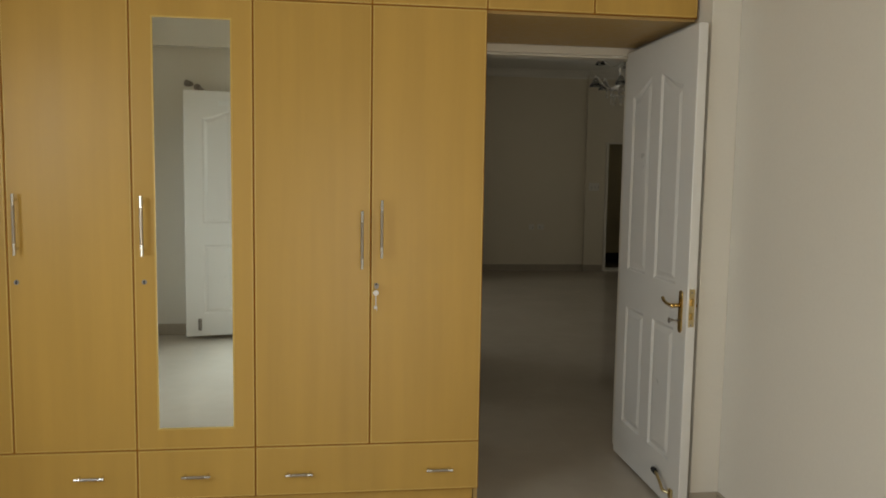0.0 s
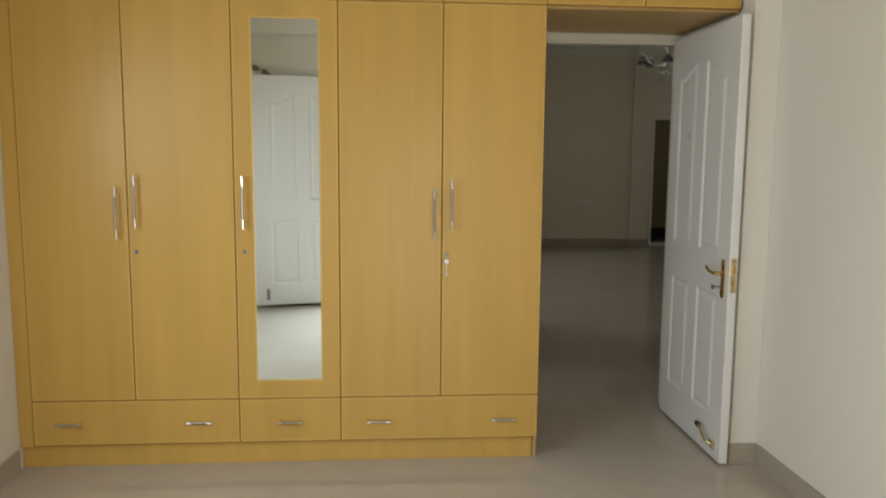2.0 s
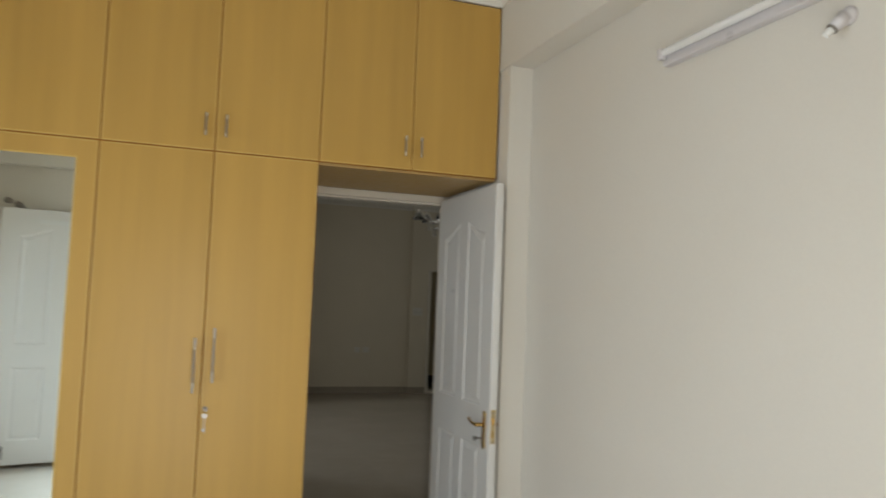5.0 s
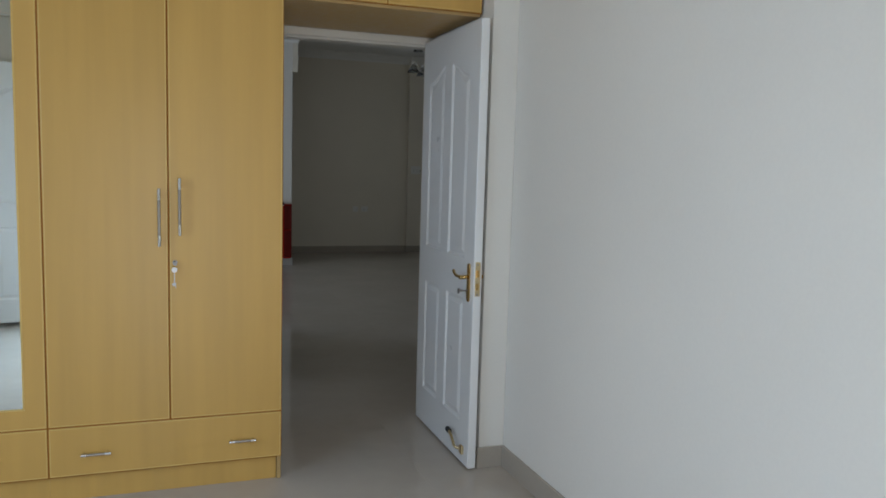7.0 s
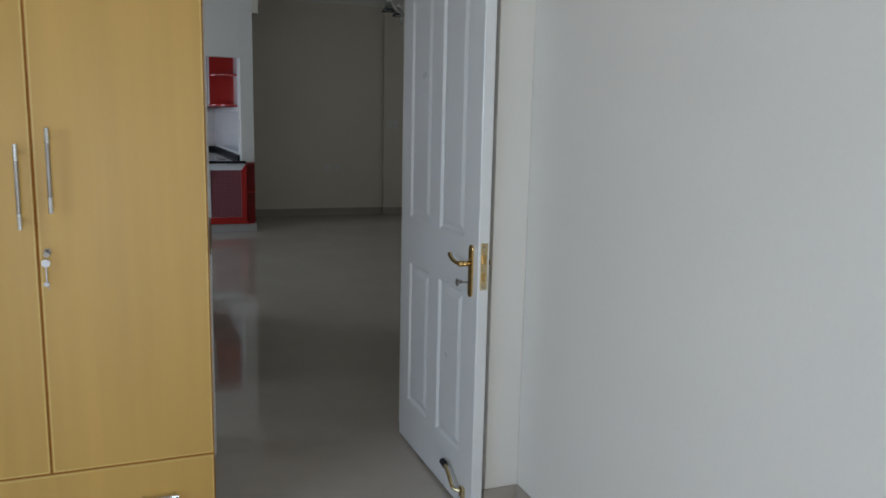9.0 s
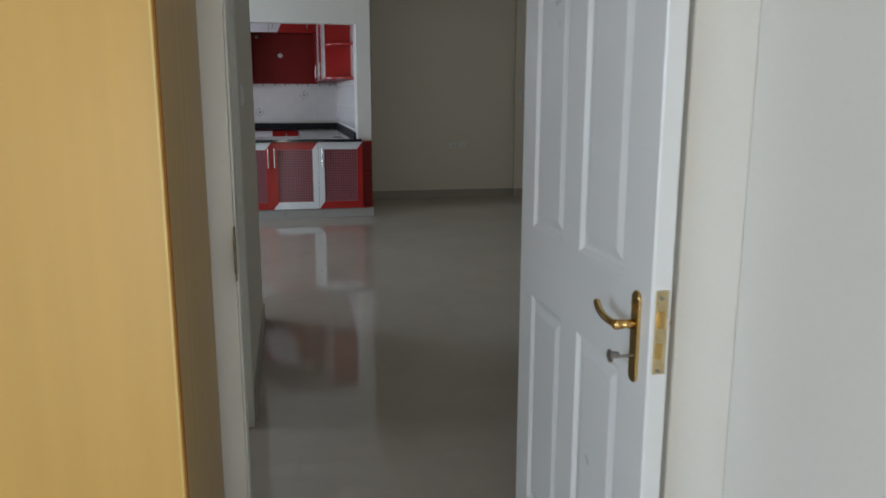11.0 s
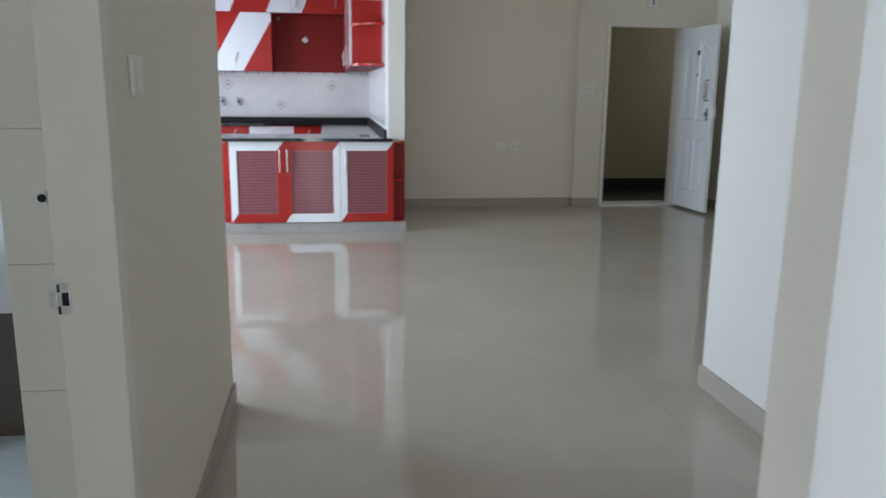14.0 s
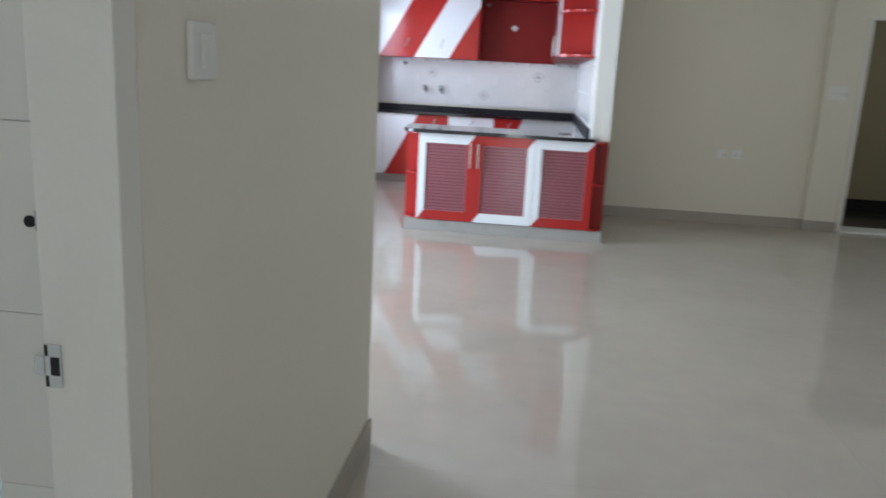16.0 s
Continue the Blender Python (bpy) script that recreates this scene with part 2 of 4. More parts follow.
def tube(bm, pts, r, seg=10, steps=5):
    """A round bar swept smoothly through the points."""
    p = [Vector(q) for q in pts]
    p = [2 * p[0] - p[1]] + p + [2 * p[-1] - p[-2]]
    line = []
    for i in range(1, len(p) - 2):
        for s in range(steps):
            t = s / steps
            line.append(0.5 * (2 * p[i] + (p[i + 1] - p[i - 1]) * t + (2 * p[i - 1] - 5 * p[i] + 4 * p[i + 1] - p[i + 2]) * t * t + (3 * p[i] - p[i - 1] - 3 * p[i + 1] + p[i + 2]) * t ** 3))
    line.append(p[-2])
    rings = []
    for i, c in enumerate(line):
        d = (line[min(i + 1, len(line) - 1)] - line[max(i - 1, 0)]).normalized()
        side = d.cross(Vector((0.13, 0.21, 0.97))).normalized()
        up = side.cross(d)
        rings.append([bm.verts.new(c + r * (side * math.cos(2 * math.pi * j / seg) + up * math.sin(2 * math.pi * j / seg))) for j in range(seg)])
    for a, c in zip(rings, rings[1:]):
        for j in range(seg):
            bm.faces.new((a[j], a[(j + 1) % seg], c[(j + 1) % seg], c[j]))
    bm.faces.new(rings[0][::-1])
    bm.faces.new(rings[-1])
    return bm


# ---- structure ----
H = 3.10          # ceilings
XL, XR = -2.38, 1.03   # bedroom
YB = -3.86        # bedroom back wall
Y0, Y1 = 0.68, 0.83    # wall with the bedroom door


def doorway_wall(axis, a, b, d0, d1, top, t0, t1):
    """A wall from a to b with a doorway from d0 to d1, its thickness t0 to t1 along the axis."""
    return prism(bmesh.new(), [(a, 0), (d0, 0), (d0, top), (d1, top), (d1, 0), (b, 0), (b, H), (a, H)], axis, t0, t1)


# opening in the left wall is assumed, to let the added side light in
structure("wall_bedroom_left", boxes((XL - 0.15, XL, YB - 0.15, -2.65, 0, H), (XL - 0.15, XL, -1.15, Y0, 0, H), (XL - 0.15, XL, -2.65, -1.15, 0, 0.9), (XL - 0.15, XL, -2.65, -1.15, 2.15, H)), WALL, "cream painted bedroom wall")
structure("wall_bedroom_right", B(XR, XR + 0.15, YB - 0.15, Y0, 0, H), WALL, "cream painted bedroom wall")
structure("wall_bedroom_back", doorway_wall("y", XL, XR, -1.06, 0.30, 2.12, YB - 0.15, YB), WALL, "cream painted wall with the balcony opening")
structure("wall_bedroom_door", doorway_wall("y", XL - 0.15, 2.25, -0.005, 0.961, 2.097, Y0, Y1), WALL, "cream painted wall with the bedroom doorway")
structure("column_bedroom", B(0.903, XR, -0.11, Y0, 0, 2.66, bevel=0.004), WALL, "cream painted corner column")
structure("beam_bedroom_right", B(0.897, XR, YB, Y0, 2.66, H, bevel=0.004), WALL, "cream painted ceiling beam")
structure("beam_bedroom_left", B(XL, -2.318, YB, Y0, 2.66, H, bevel=0.004), WALL, "cream painted ceiling beam")
structure("beam_bedroom_back", B(-2.318, 0.897, YB, YB + 0.08, 2.515, H, bevel=0.004), WALL, "cream painted ceiling beam")
structure("ceiling_bedroom", B(XL - 0.15, XR + 0.15, YB - 0.15, Y1, H, H + 0.15), CEIL, "white painted ceiling")

# passage, bathroom, hall, kitchen
XW = 0.03
XK = -1.50
structure("wall_passage_left", doorway_wall("x", Y1, 3.237, 0.848, 1.702, 2.10, -0.16, XW), WALL_BOUNCE, "cream painted passage wall")
# the paler WALL colour stands for bluish daylight on this wall
structure("wall_passage_right", B(2.10, 2.25, Y1, 3.21, 0, H), WALL, "cream painted passage wall")
structure("wall_hall_south_left", B(-3.35, -0.16, 3.09, 3.237, 0, H), WALL_BOUNCE, "cream painted hall wall")
structure("wall_hall_south_right", B(2.25, 4.90, 3.06, 3.21, 0, H), WALL_BOUNCE, "cream painted hall wall")
structure("wall_hall_right", B(4.77, 4.92, 3.21, 8.54, 0, H), WALL_BOUNCE, "cream painted hall wall")
structure("wall_hall_left", doorway_wall("x", 3.237, 7.40, 4.65, 6.18, 2.35, -3.35, -3.20), WALL_BOUNCE, "cream painted wall with a balcony opening")
structure("wall_hall_far", B(1.14, 3.185, 8.60, 8.77, 0, H), WALL_BOUNCE, "cream painted far wall")
structure("wall_hall_entrance", doorway_wall("y", 3.185, 4.92, 3.498, 4.407, 2.023, 8.54, 8.77), WALL_BOUNCE, "cream painted wall with the entrance doorway")
# WALL here as well: the partition's bluish light is in the colour
structure("wall_kitchen_partition", B(0.987, 1.14, 7.25, 10.65, 0, H, bevel=0.003), WALL, "cream painted kitchen partition")
structure("wall_kitchen_back", B(-1.65, 0.987, 10.52, 10.67, 0, H), WALL_BOUNCE, "painted kitchen wall")
structure("wall_kitchen_left", boxes((-1.65, XK, 7.40, 8.30, 0, H), (-1.65, XK, 9.70, 10.52, 0, H), (-1.65, XK, 8.30, 9.70, 0, 1.05), (-1.65, XK, 8.30, 9.70, 2.15, H)), WALL_BOUNCE, "painted kitchen wall with a window opening")
structure("wall_kitchen_front", B(-3.35, XK, 7.25, 7.40, 0, H), WALL_BOUNCE, "cream painted wall")
# lintel in WALL, paler for the bluish light that falls on it
structure("lintel_kitchen", B(XK, 0.987, 7.25, 7.40, 2.083, H), WALL, "cream painted lintel over the kitchen opening")
structure("beam_hall", B(1.14, 1.212, 7.25, 8.60, 2.605, H, bevel=0.003), WALL_BOUNCE, "cream painted beam")
structure("ceiling_hall", boxes((-3.35, 4.92, 3.06, 10.67, H, H + 0.15), (-2.35, 2.25, Y1, 3.06, H, H + 0.15)), CEIL, "white painted ceiling")

# bathroom shell
structure("wall_bath", boxes((-2.35, -2.20, 0.85, 3.12, 0, 1.7), (-2.35, -2.20, 0.85, 1.7, 1.7, 2.3), (-2.35, -2.20, 2.3, 3.12, 1.7, 2.3), (-2.35, -2.20, 0.85, 3.12, 2.3, H)), BTILE, "cream tiled bathroom wall")
structure("bath_dado", B(-2.20, -0.165, 3.012, 3.088, 0, 0.485), BROWN_TILE, "brown tiled dado of the bathroom")
structure("bath_wall_tiling", B(-2.20, -0.165, 3.018, 3.088, 0.485, H), PORCELAIN, "white tiled bathroom wall")
structure("bath_floor", B(-2.20, -0.165, 0.84, 3.012, -0.003, 0.008), PALE_TILE, "pale bathroom floor tiles")

# corridor outside the entrance
structure("wall_corridor", prism(bmesh.new(), [(2.15, 8.775), (2.3, 8.775), (2.3, 10.2), (6.4, 10.2), (6.4, 8.775), (4.925, 8.775), (4.925, 8.60), (6.55, 8.60), (6.55, 10.35), (2.15, 10.35)], "z", 0, 2.9), CORR_WALL, "khaki painted corridor wall in shade")
structure("corridor_skirting", B(2.3, 6.4, 10.175, 10.197, 0, 0.13), CORR_FLOOR, "black granite corridor skirting")
structure("corridor_floor", B(2.15, 6.55, 8.775, 10.35, -0.1, 0.003), CORR_FLOOR, "dark granite corridor floor")
structure("corridor_ceiling", B(2.15, 6.55, 8.775, 10.35, 2.9, 3.0), CEIL, "corridor ceiling")

# skirtings
for row in ((XR - 0.012, XR, YB, -0.122, 0, 0.10), (0.893, XR, -0.122, -0.11, 0, 0.10), (XL, XL + 0.012, YB, -0.02, 0, 0.10), (XL, -1.1, YB, YB + 0.012, 0, 0.10), (0.32, XR, YB, YB + 0.012, 0, 0.10),
            (XW, XW + 0.012, 1.71, 3.249, 0, 0.10), (-3.2, XW, 3.237, 3.249, 0, 0.10), (2.088, 2.10, Y1, 3.222, 0, 0.10), (2.10, 4.77, 3.21, 3.222, 0, 0.10),
            (1.14, 3.185, 8.588, 8.60, 0, 0.10), (3.173, 3.185, 8.528, 8.588, 0, 0.10), (3.173, 3.485, 8.516, 8.528, 0, 0.10), (4.43, 4.77, 8.528, 8.54, 0, 0.10), (4.758, 4.77, 3.222, 8.528, 0, 0.10), (1.14, 1.152, 7.30, 8.588, 0, 0.10)):
    structure("baseboard", B(*row, bevel=0.0025), SKIRT, "beige tile skirting")


def cornice(name, runs, label):
    """A cove with a fillet and a row of rounded blocks; runs of (axis, fixed, from, to, side)."""
    bm = bmesh.new()
    prof = [(0, 2.985), (0.012, 2.985), (0.014, 3.012), (0.026, 3.018), (0.040, 3.034), (0.060, 3.056), (0.086, 3.072), (0.104, 3.078), (0.106, 3.088), (0.130, 3.090), (0.130, 3.0995), (0, 3.0995)]
    for axis, fixed, a, b, side in runs:
        pts = [(fixed + side * d, z) for d, z in prof]
        prism(bm, pts, axis, a, b)
        n = int(abs(b - a) / 0.105)
        for i in range(n):
            p = a + (b - a) * (i + 0.5) / n
            o = fixed + side * 0.048
            c = (p, o, 3.050) if axis == "x" else (o, p, 3.050)
            q = bmesh.ops.create_cube(bm, size=1.0)["verts"]
            tilt = Matrix.Rotation(radians(-38 * side), 4, "X") if axis == "x" else Matrix.Rotation(radians(38 * side), 4, "Y")
            sc = (0.068, 0.020, 0.036) if axis == "x" else (0.020, 0.068, 0.036)
            for v in q:
                v.co = Matrix.Translation(c) @ tilt @ Matrix.Diagonal((*sc, 1)) @ v.co
            bmesh.ops.bevel(bm, geom=list({e for v in q for e in v.link_edges}), offset=0.008, segments=2, affect="EDGES")
    return structure(name, bm, PLASTER, label)


cornice("trim_cornice_bedroom", (("x", 0.0, -2.318, 0.897, -1), ("y", 0.897, YB + 0.08, 0.0, -1), ("y", -2.318, YB + 0.08, 0.0, 1), ("x", YB + 0.08, -2.318, 0.897, 1)), "white moulded plaster cornice with raised blocks")
cornice("trim_cornice_hall", (("x", 8.60, 1.212, 3.185, -1), ("x", 8.54, 3.185, 4.77, -1), ("y", 1.212, 7.25, 8.60, 1), ("x", 7.25, -3.2, 1.212, -1), ("y", 4.77, 3.21, 8.54, -1)), "white moulded plaster cornice of the hall")


# ---- bedroom doorway ----
def door_frame(name, x0, x1, y0, y1, top, w, label):
    fr = tagged(new(name), label, "door frame", "", "structure")
    BASE[fr] = Vector((0, 0, 0))
    for a, b in ((x0, x0 + w), (x1 - w, x1)):
        bm = boxes((a, b, y0, y1, 0, top), bevel=0.004)
        part("jamb", bm, FRAMEW, fr)
    part("head", B(x0 + w, x1 - w, y0, y1, top - w * 0.62, top, bevel=0.004), FRAMEW, fr)
    return fr


frame_1 = door_frame("door_frame_bedroom", -0.004, 0.960, 0.685, 0.80, 2.095, 0.064, "white painted wooden door frame")
part("stop", boxes((0.060, 0.065, 0.712, 0.80, 0, 2.046), (0.065, 0.896, 0.712, 0.80, 2.046, 2.056), (0.884, 0.8955, 0.712, 0.80, 0, 2.044), bevel=0.0015), FRAMEW, frame_1)
part("strike_plate", boxes((0.059, 0.0625, 0.676, 0.702, 0.842, 0.988), (0.058, 0.0645, 0.660, 0.6755, 0.868, 0.962), bevel=0.001), RUSTED, frame_1, "worn brassed steel strike plate")
part("strike_hole", boxes((0.0620, 0.0632, 0.683, 0.696, 0.862, 0.892), (0.0620, 0.0632, 0.683, 0.696, 0.908, 0.945)), DARK, frame_1)

ARCH = 0.075


def panel_outlines(span, z_low, z_mid, z_top):
    """The four panels of a leaf as functions of the inset d: the lower two square, the upper two under one arch."""
    k = span / 0.82
    cx, st = 0.391 * k, 0.105 * k
    for arched in (False, True):
        for a, b in ((0.105 * k, 0.338 * k), (0.440 * k, 0.677 * k)):
            def outline(d, a=a, b=b, arched=arched):
                n = 11 if arched else 2
                pts = []
                for i in range(n - 1, -1, -1):
                    x = a + (b - a) * i / (n - 1)
                    u = min(1, abs(x - cx) / (cx - st))
                    top = z_top - ARCH * (1 - math.cos(math.pi * u)) / 2 if arched else z_low[1]
                    pts.append((a + d + (b - a - 2 * d) * i / (n - 1), top - d))
                low = z_mid if arched else z_low[0]
                return pts + [(a + d, low + d), (b - d, low + d)]
            yield outline


def moulded_door(name, hinge, rz, width, height, label, category="door", thick=0.036, span=None):
    """A white leaf with sunk mouldings round raised fields; hinge at the local origin, the leaf along local +x, its thickness along +y."""
    root = thing(name, hinge, label, category, rz=rz, local=True)
    z0, c, deep = 0.012, 0.003, 0.011
    shapes = list(panel_outlines(span or width, (0.205, 0.800), 0.985, height - 0.150))
    bm = B(0, width, deep, thick - deep, z0, height)
    for face, inward in ((0.0, 1), (thick, -1)):
        rings = []
        for d, y in ((0.0, deep), (0.0, c), (c, 0.0)):
            rings.append([bm.verts.new((x, face + inward * y, z)) for x, z in ((d, z0 + d), (width - d, z0 + d), (width - d, height - d), (d, height - d))])
        for r, q in zip(rings, rings[1:]):
            for i in range(4):
                bm.faces.new((r[i], r[(i + 1) % 4], q[(i + 1) % 4], q[i]))
        edges = [bm.edges.get((rings[-1][i], rings[-1][(i + 1) % 4])) for i in range(4)]
        for shape in shapes:
            vs = [bm.verts.new((x, face, z)) for x, z in shape(0.0)]
            edges += [bm.edges.new((vs[i], vs[(i + 1) % len(vs)])) for i in range(len(vs))]
        bmesh.ops.triangle_fill(bm, use_beauty=True, edges=edges)
    leaf = part("leaf", bm, DOORW, root)
    for face, inward in ((0.0, 1), (thick, -1)):
        for shape in shapes:
            bm = bmesh.new()
            rings = [[bm.verts.new((x, face + inward * h, z)) for x, z in shape(d)] for d, h in ((0.0, 0.0), (0.003, 0.0012), (0.012, 0.0080), (0.017, 0.0088), (0.022, 0.0084), (0.040, 0.0026), (0.046, 0.0018))]
            for r, q in zip(rings, rings[1:]):
                n = len(r)
                for i in range(n):
                    bm.faces.new((r[i], r[(i + 1) % n], q[(i + 1) % n], q[i]))
            bm.faces.new(rings[-1])
            part("panel", bm, DOORW, leaf)
    return root, leaf


# bedroom door: hinge at the doorway, leaf swung into the bedroom beside the column
door_a, leaf_a = moulded_door("door_1", (0.840, 0.660, 0.0), -90.2, 0.800, 2.064, "white moulded four-panel door standing open beside the column", thick=0.040, span=0.82)
door_a["kind"] = "structure"
W = 0.800
# local x runs towards the free edge; local +y faces the wall side, -y the doorway
for s, y in ((-1, 0.0), (1, 0.040)):
    bm = prism(bmesh.new(), [(W - 0.054 + 0.016 * math.cos(a), z + 0.016 * math.sin(a)) for z, a0 in ((0.956, 0), (0.808, math.pi)) for a in [a0 + math.pi * i / 8 for i in range(9)]], "y", y - (0.006 if s < 0 else 0), y + (0.006 if s > 0 else 0))
    bmesh.ops.bevel(bm, geom=[e for e in bm.edges], offset=0.0015, segments=1, affect="EDGES")
    plate = part("backplate", bm, BRASS, leaf_a, "polished brass backplate")
    x, z = W - 0.054, 0.908
    o = s * 0.040 + y
    bm = bmesh.new()
    rod(bm, (x, y, z), (x, o, z), 0.009)
    pts = [(x, o, z), (x - 0.022, o + s * 0.005, z + 0.001), (x - 0.050, o + s * 0.006, z + 0.004), (x - 0.078, o + s * 0.004, z + 0.010), (x - 0.098, o, z + 0.017)]
    tube(bm, pts, 0.0072, 10)
    ball(bm, pts[-1], 0.0075)
    ball(bm, pts[0], 0.0105)
    part("lever", bm, BRASS, leaf_a, "brass lever handle", smooth=True)
bm = bmesh.new()
rod(bm, (W - 0.054, -0.006, 0.845), (W - 0.054, -0.034, 0.845), 0.0028, 8)
rod(bm, (W - 0.066, -0.047, 0.843), (W - 0.066, -0.0445, 0.843), 0.013, 14)
box(bm, W - 0.070, W - 0.058, -0.048, -0.030, 0.840, 0.850)
part("key", bm, STEEL, leaf_a, "steel key in the lock")
part("lock_plate", B(W, W + 0.0025, 0.008, 0.032, 0.826, 0.984, bevel=0.0008), BRASS_PLATE, leaf_a, "pale brass lock faceplate")
part("latch", boxes((W + 0.002, W + 0.010, 0.012, 0.024, 0.915, 0.945), (W + 0.0015, W + 0.0035, 0.011, 0.025, 0.855, 0.885), bevel=0.001), BRASS, leaf_a)
bm = bmesh.new()
for z in (0.833, 0.97):
    rod(bm, (W + 0.002, 0.018, z), (W + 0.0045, 0.018, z), 0.004, 10)
part("screw", bm, STEEL, leaf_a)
# door holder near the floor
bm = boxes((W - 0.085, W - 0.055, -0.012, 0.0, 0.060, 0.100), bevel=0.003)
tube(bm, [(W - 0.070, -0.012, 0.085), (W - 0.095, -0.030, 0.090), (W - 0.125, -0.030, 0.110), (W - 0.160, -0.028, 0.128), (W - 0.195, -0.024, 0.132)], 0.007, 8)
part("stopper_arm", bm, BRASS_PLATE, leaf_a, "brass door stopper arm", smooth=False)
part("stopper_tip", rod(bmesh.new(), (W - 0.190, -0.024, 0.132), (W - 0.222, -0.022, 0.134), 0.012), RUBBER, leaf_a, "dark rubber stopper tip")
bm = bmesh.new()
for z in (0.25, 1.05, 1.82):
    rod(bm, (0.0, 0.044, z), (0.0, 0.044, z + 0.10), 0.006, 10)
part("hinge", bm, STEEL, leaf_a)


# ---- wardrobe ----
GAP = 0.0030


def bar_handle(parent, x, z, length, upright, r=0.0066, out=0.034):
    bm = bmesh.new()
    y = -out
    d = (0, 0, length / 2) if upright else (length / 2, 0, 0)
    c = Vector((x, y, z))
    d = Vector(d)
    rod(bm, c - d * 0.62, c + d * 0.62, r * 0.92)
    hd = part("handle", bm, SATIN, parent, "satin and chrome bar handle", smooth=False)
    for s in (-1, 1):
        bm = rod(bmesh.new(), c + d * s, c + d * s * 0.62, r)
        foot = c + d * s * 0.80
        rod(bm, foot, (foot.x, 0.001, foot.z), r * 0.8)
        part("handle_end", bm, CHROME, parent, "chrome handle end")
    return hd


def front(parent, x0, x1, z0, z1, name="door"):
    """A laminate front with a lighter edge band, its face at y = 0."""
    ob = part(name, B(x0 + GAP, x1 - GAP, 0.0, 0.018, z0 + GAP, z1 - GAP, bevel=0.0016), LAM, parent)
    edge_fill(ob, x0, x1, z0, z1)
    return ob


def edge_fill(front_panel, x0, x1, z0, z1):
    """Lighter edge banding on the rim of a front, and an added brown strip for the shade in the joint round it."""
    a, b, c, d, k, w = x0 + GAP, x1 - GAP, z0 + GAP, z1 - GAP, 0.0023, 0.0035
    bm = boxes((a + k, a + k + w, -0.0008, 0.0, c + k, d - k), (b - k - w, b - k, -0.0008, 0.0, c + k, d - k), (a + k + w, b - k - w, -0.0008, 0.0, c + k, c + k + w), (a + k + w, b - k - w, -0.0008, 0.0, d - k - w, d - k))
    part("edge_band", bm, LAM_EDGE, front_panel, "lighter yellow edge banding")
    bm = boxes((x0, a, 0.0042, 0.0175, z0, z1), (b, x1, 0.0042, 0.0175, z0, z1), (a, b, 0.0042, 0.0175, z0, c), (a, b, 0.0042, 0.0175, d, z1))
    part("edge_fill", bm, LAM_GAP, front_panel, "added brown strip that colours the shaded joint")


def escutcheon(parent, x, z, keyed=False):
    bm = rod(bmesh.new(), (x, 0.0, z), (x, -0.004, z), 0.010, 16)
    part("lock", bm, STEEL, parent, "small round chrome cam lock")
    bm = boxes((x - 0.003, x + 0.003, -0.0045, -0.003, z - 0.0065, z + 0.006))
    part("keyhole", bm, DARK, parent)
    if keyed:
        bm = bmesh.new()
        box(bm, x - 0.0012, x + 0.0012, -0.022, -0.002, z - 0.004, z + 0.004)
        rod(bm, (x, -0.024, z - 0.004), (x, -0.0215, z - 0.004), 0.008, 16)
        part("key", bm, STEEL, parent, "steel key in the lock")
        bm = bmesh.new()
        rod(bm, (x - 0.003, -0.0275, z - 0.028), (x - 0.003, -0.0250, z - 0.028), 0.0115, 16)
        box(bm, x - 0.0050, x - 0.0010, -0.0275, -0.0250, z - 0.084, z - 0.036, bevel=0.0008)
        rod(bm, (x - 0.005, -0.0300, z - 0.088), (x - 0.005, -0.0250, z - 0.088), 0.0065, 14)
        box(bm, x + 0.0005, x + 0.0030, -0.0240, -0.0222, z - 0.104, z - 0.082, bevel=0.0006)
        part("keys", bm, NICKEL, parent, "bright steel keys hanging from the lock")


XS = (-2.315, -1.857, -1.393, -0.929, -0.464, 0.0)
ZD0, ZD1, ZT, ZTOP = 0.108, 0.317, 2.108, 2.983
DEPTH = 0.66


def wardrobe(x0, x1, label, end_left=False, end_right=False):
    root = thing("wardrobe", ((x0 + x1) / 2, 0.3, 0), label, "wardrobe", "built-in wardrobe units")
    a = XL if end_left else x0
    bm = boxes((x0, x1 - (0.019 if end_right else 0), 0.021, DEPTH, 0.10, ZT - 0.002))
    part("body", bm, LAM_GAP, root, "dark gaps behind the fronts")
    part("plinth", B(a, x1 - (0.02 if end_right else 0), 0.028, 0.05, 0.0, 0.102, bevel=0.002), LAM, root)
    if end_right:
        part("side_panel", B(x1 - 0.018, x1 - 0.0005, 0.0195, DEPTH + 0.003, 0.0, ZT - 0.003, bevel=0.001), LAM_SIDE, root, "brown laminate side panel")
    if end_left:
        part("filler", B(XL + 0.001, x0 - 0.002, 0.004, 0.022, 0.102, 2.658, bevel=0.001), LAM, root, "laminate filler strip against the wall")
    return root


w1 = wardrobe(XS[0], XS[2], "beech laminate wardrobe with two tall doors and a wide drawer", end_left=True)
w2 = wardrobe(XS[2], XS[3], "beech laminate wardrobe with a mirror door and one drawer")
w3 = wardrobe(XS[3], XS[5], "beech laminate wardrobe with two tall doors and keys in the lock", end_right=True)
d = front(w1, XS[0], XS[1], ZD1, ZT)
bar_handle(d, -1.900, 1.175, 0.235, True)
d = front(w1, XS[1], XS[2], ZD1, ZT)
bar_handle(d, -1.818, 1.225, 0.235, True)
escutcheon(d, -1.826, 1.0)
d = front(w1, XS[0], XS[2], ZD0, ZD1, "drawer")
bar_handle(d, -2.15, 0.213, 0.118, False, 0.006, 0.028)
bar_handle(d, -1.572, 0.213, 0.112, False, 0.006, 0.028)

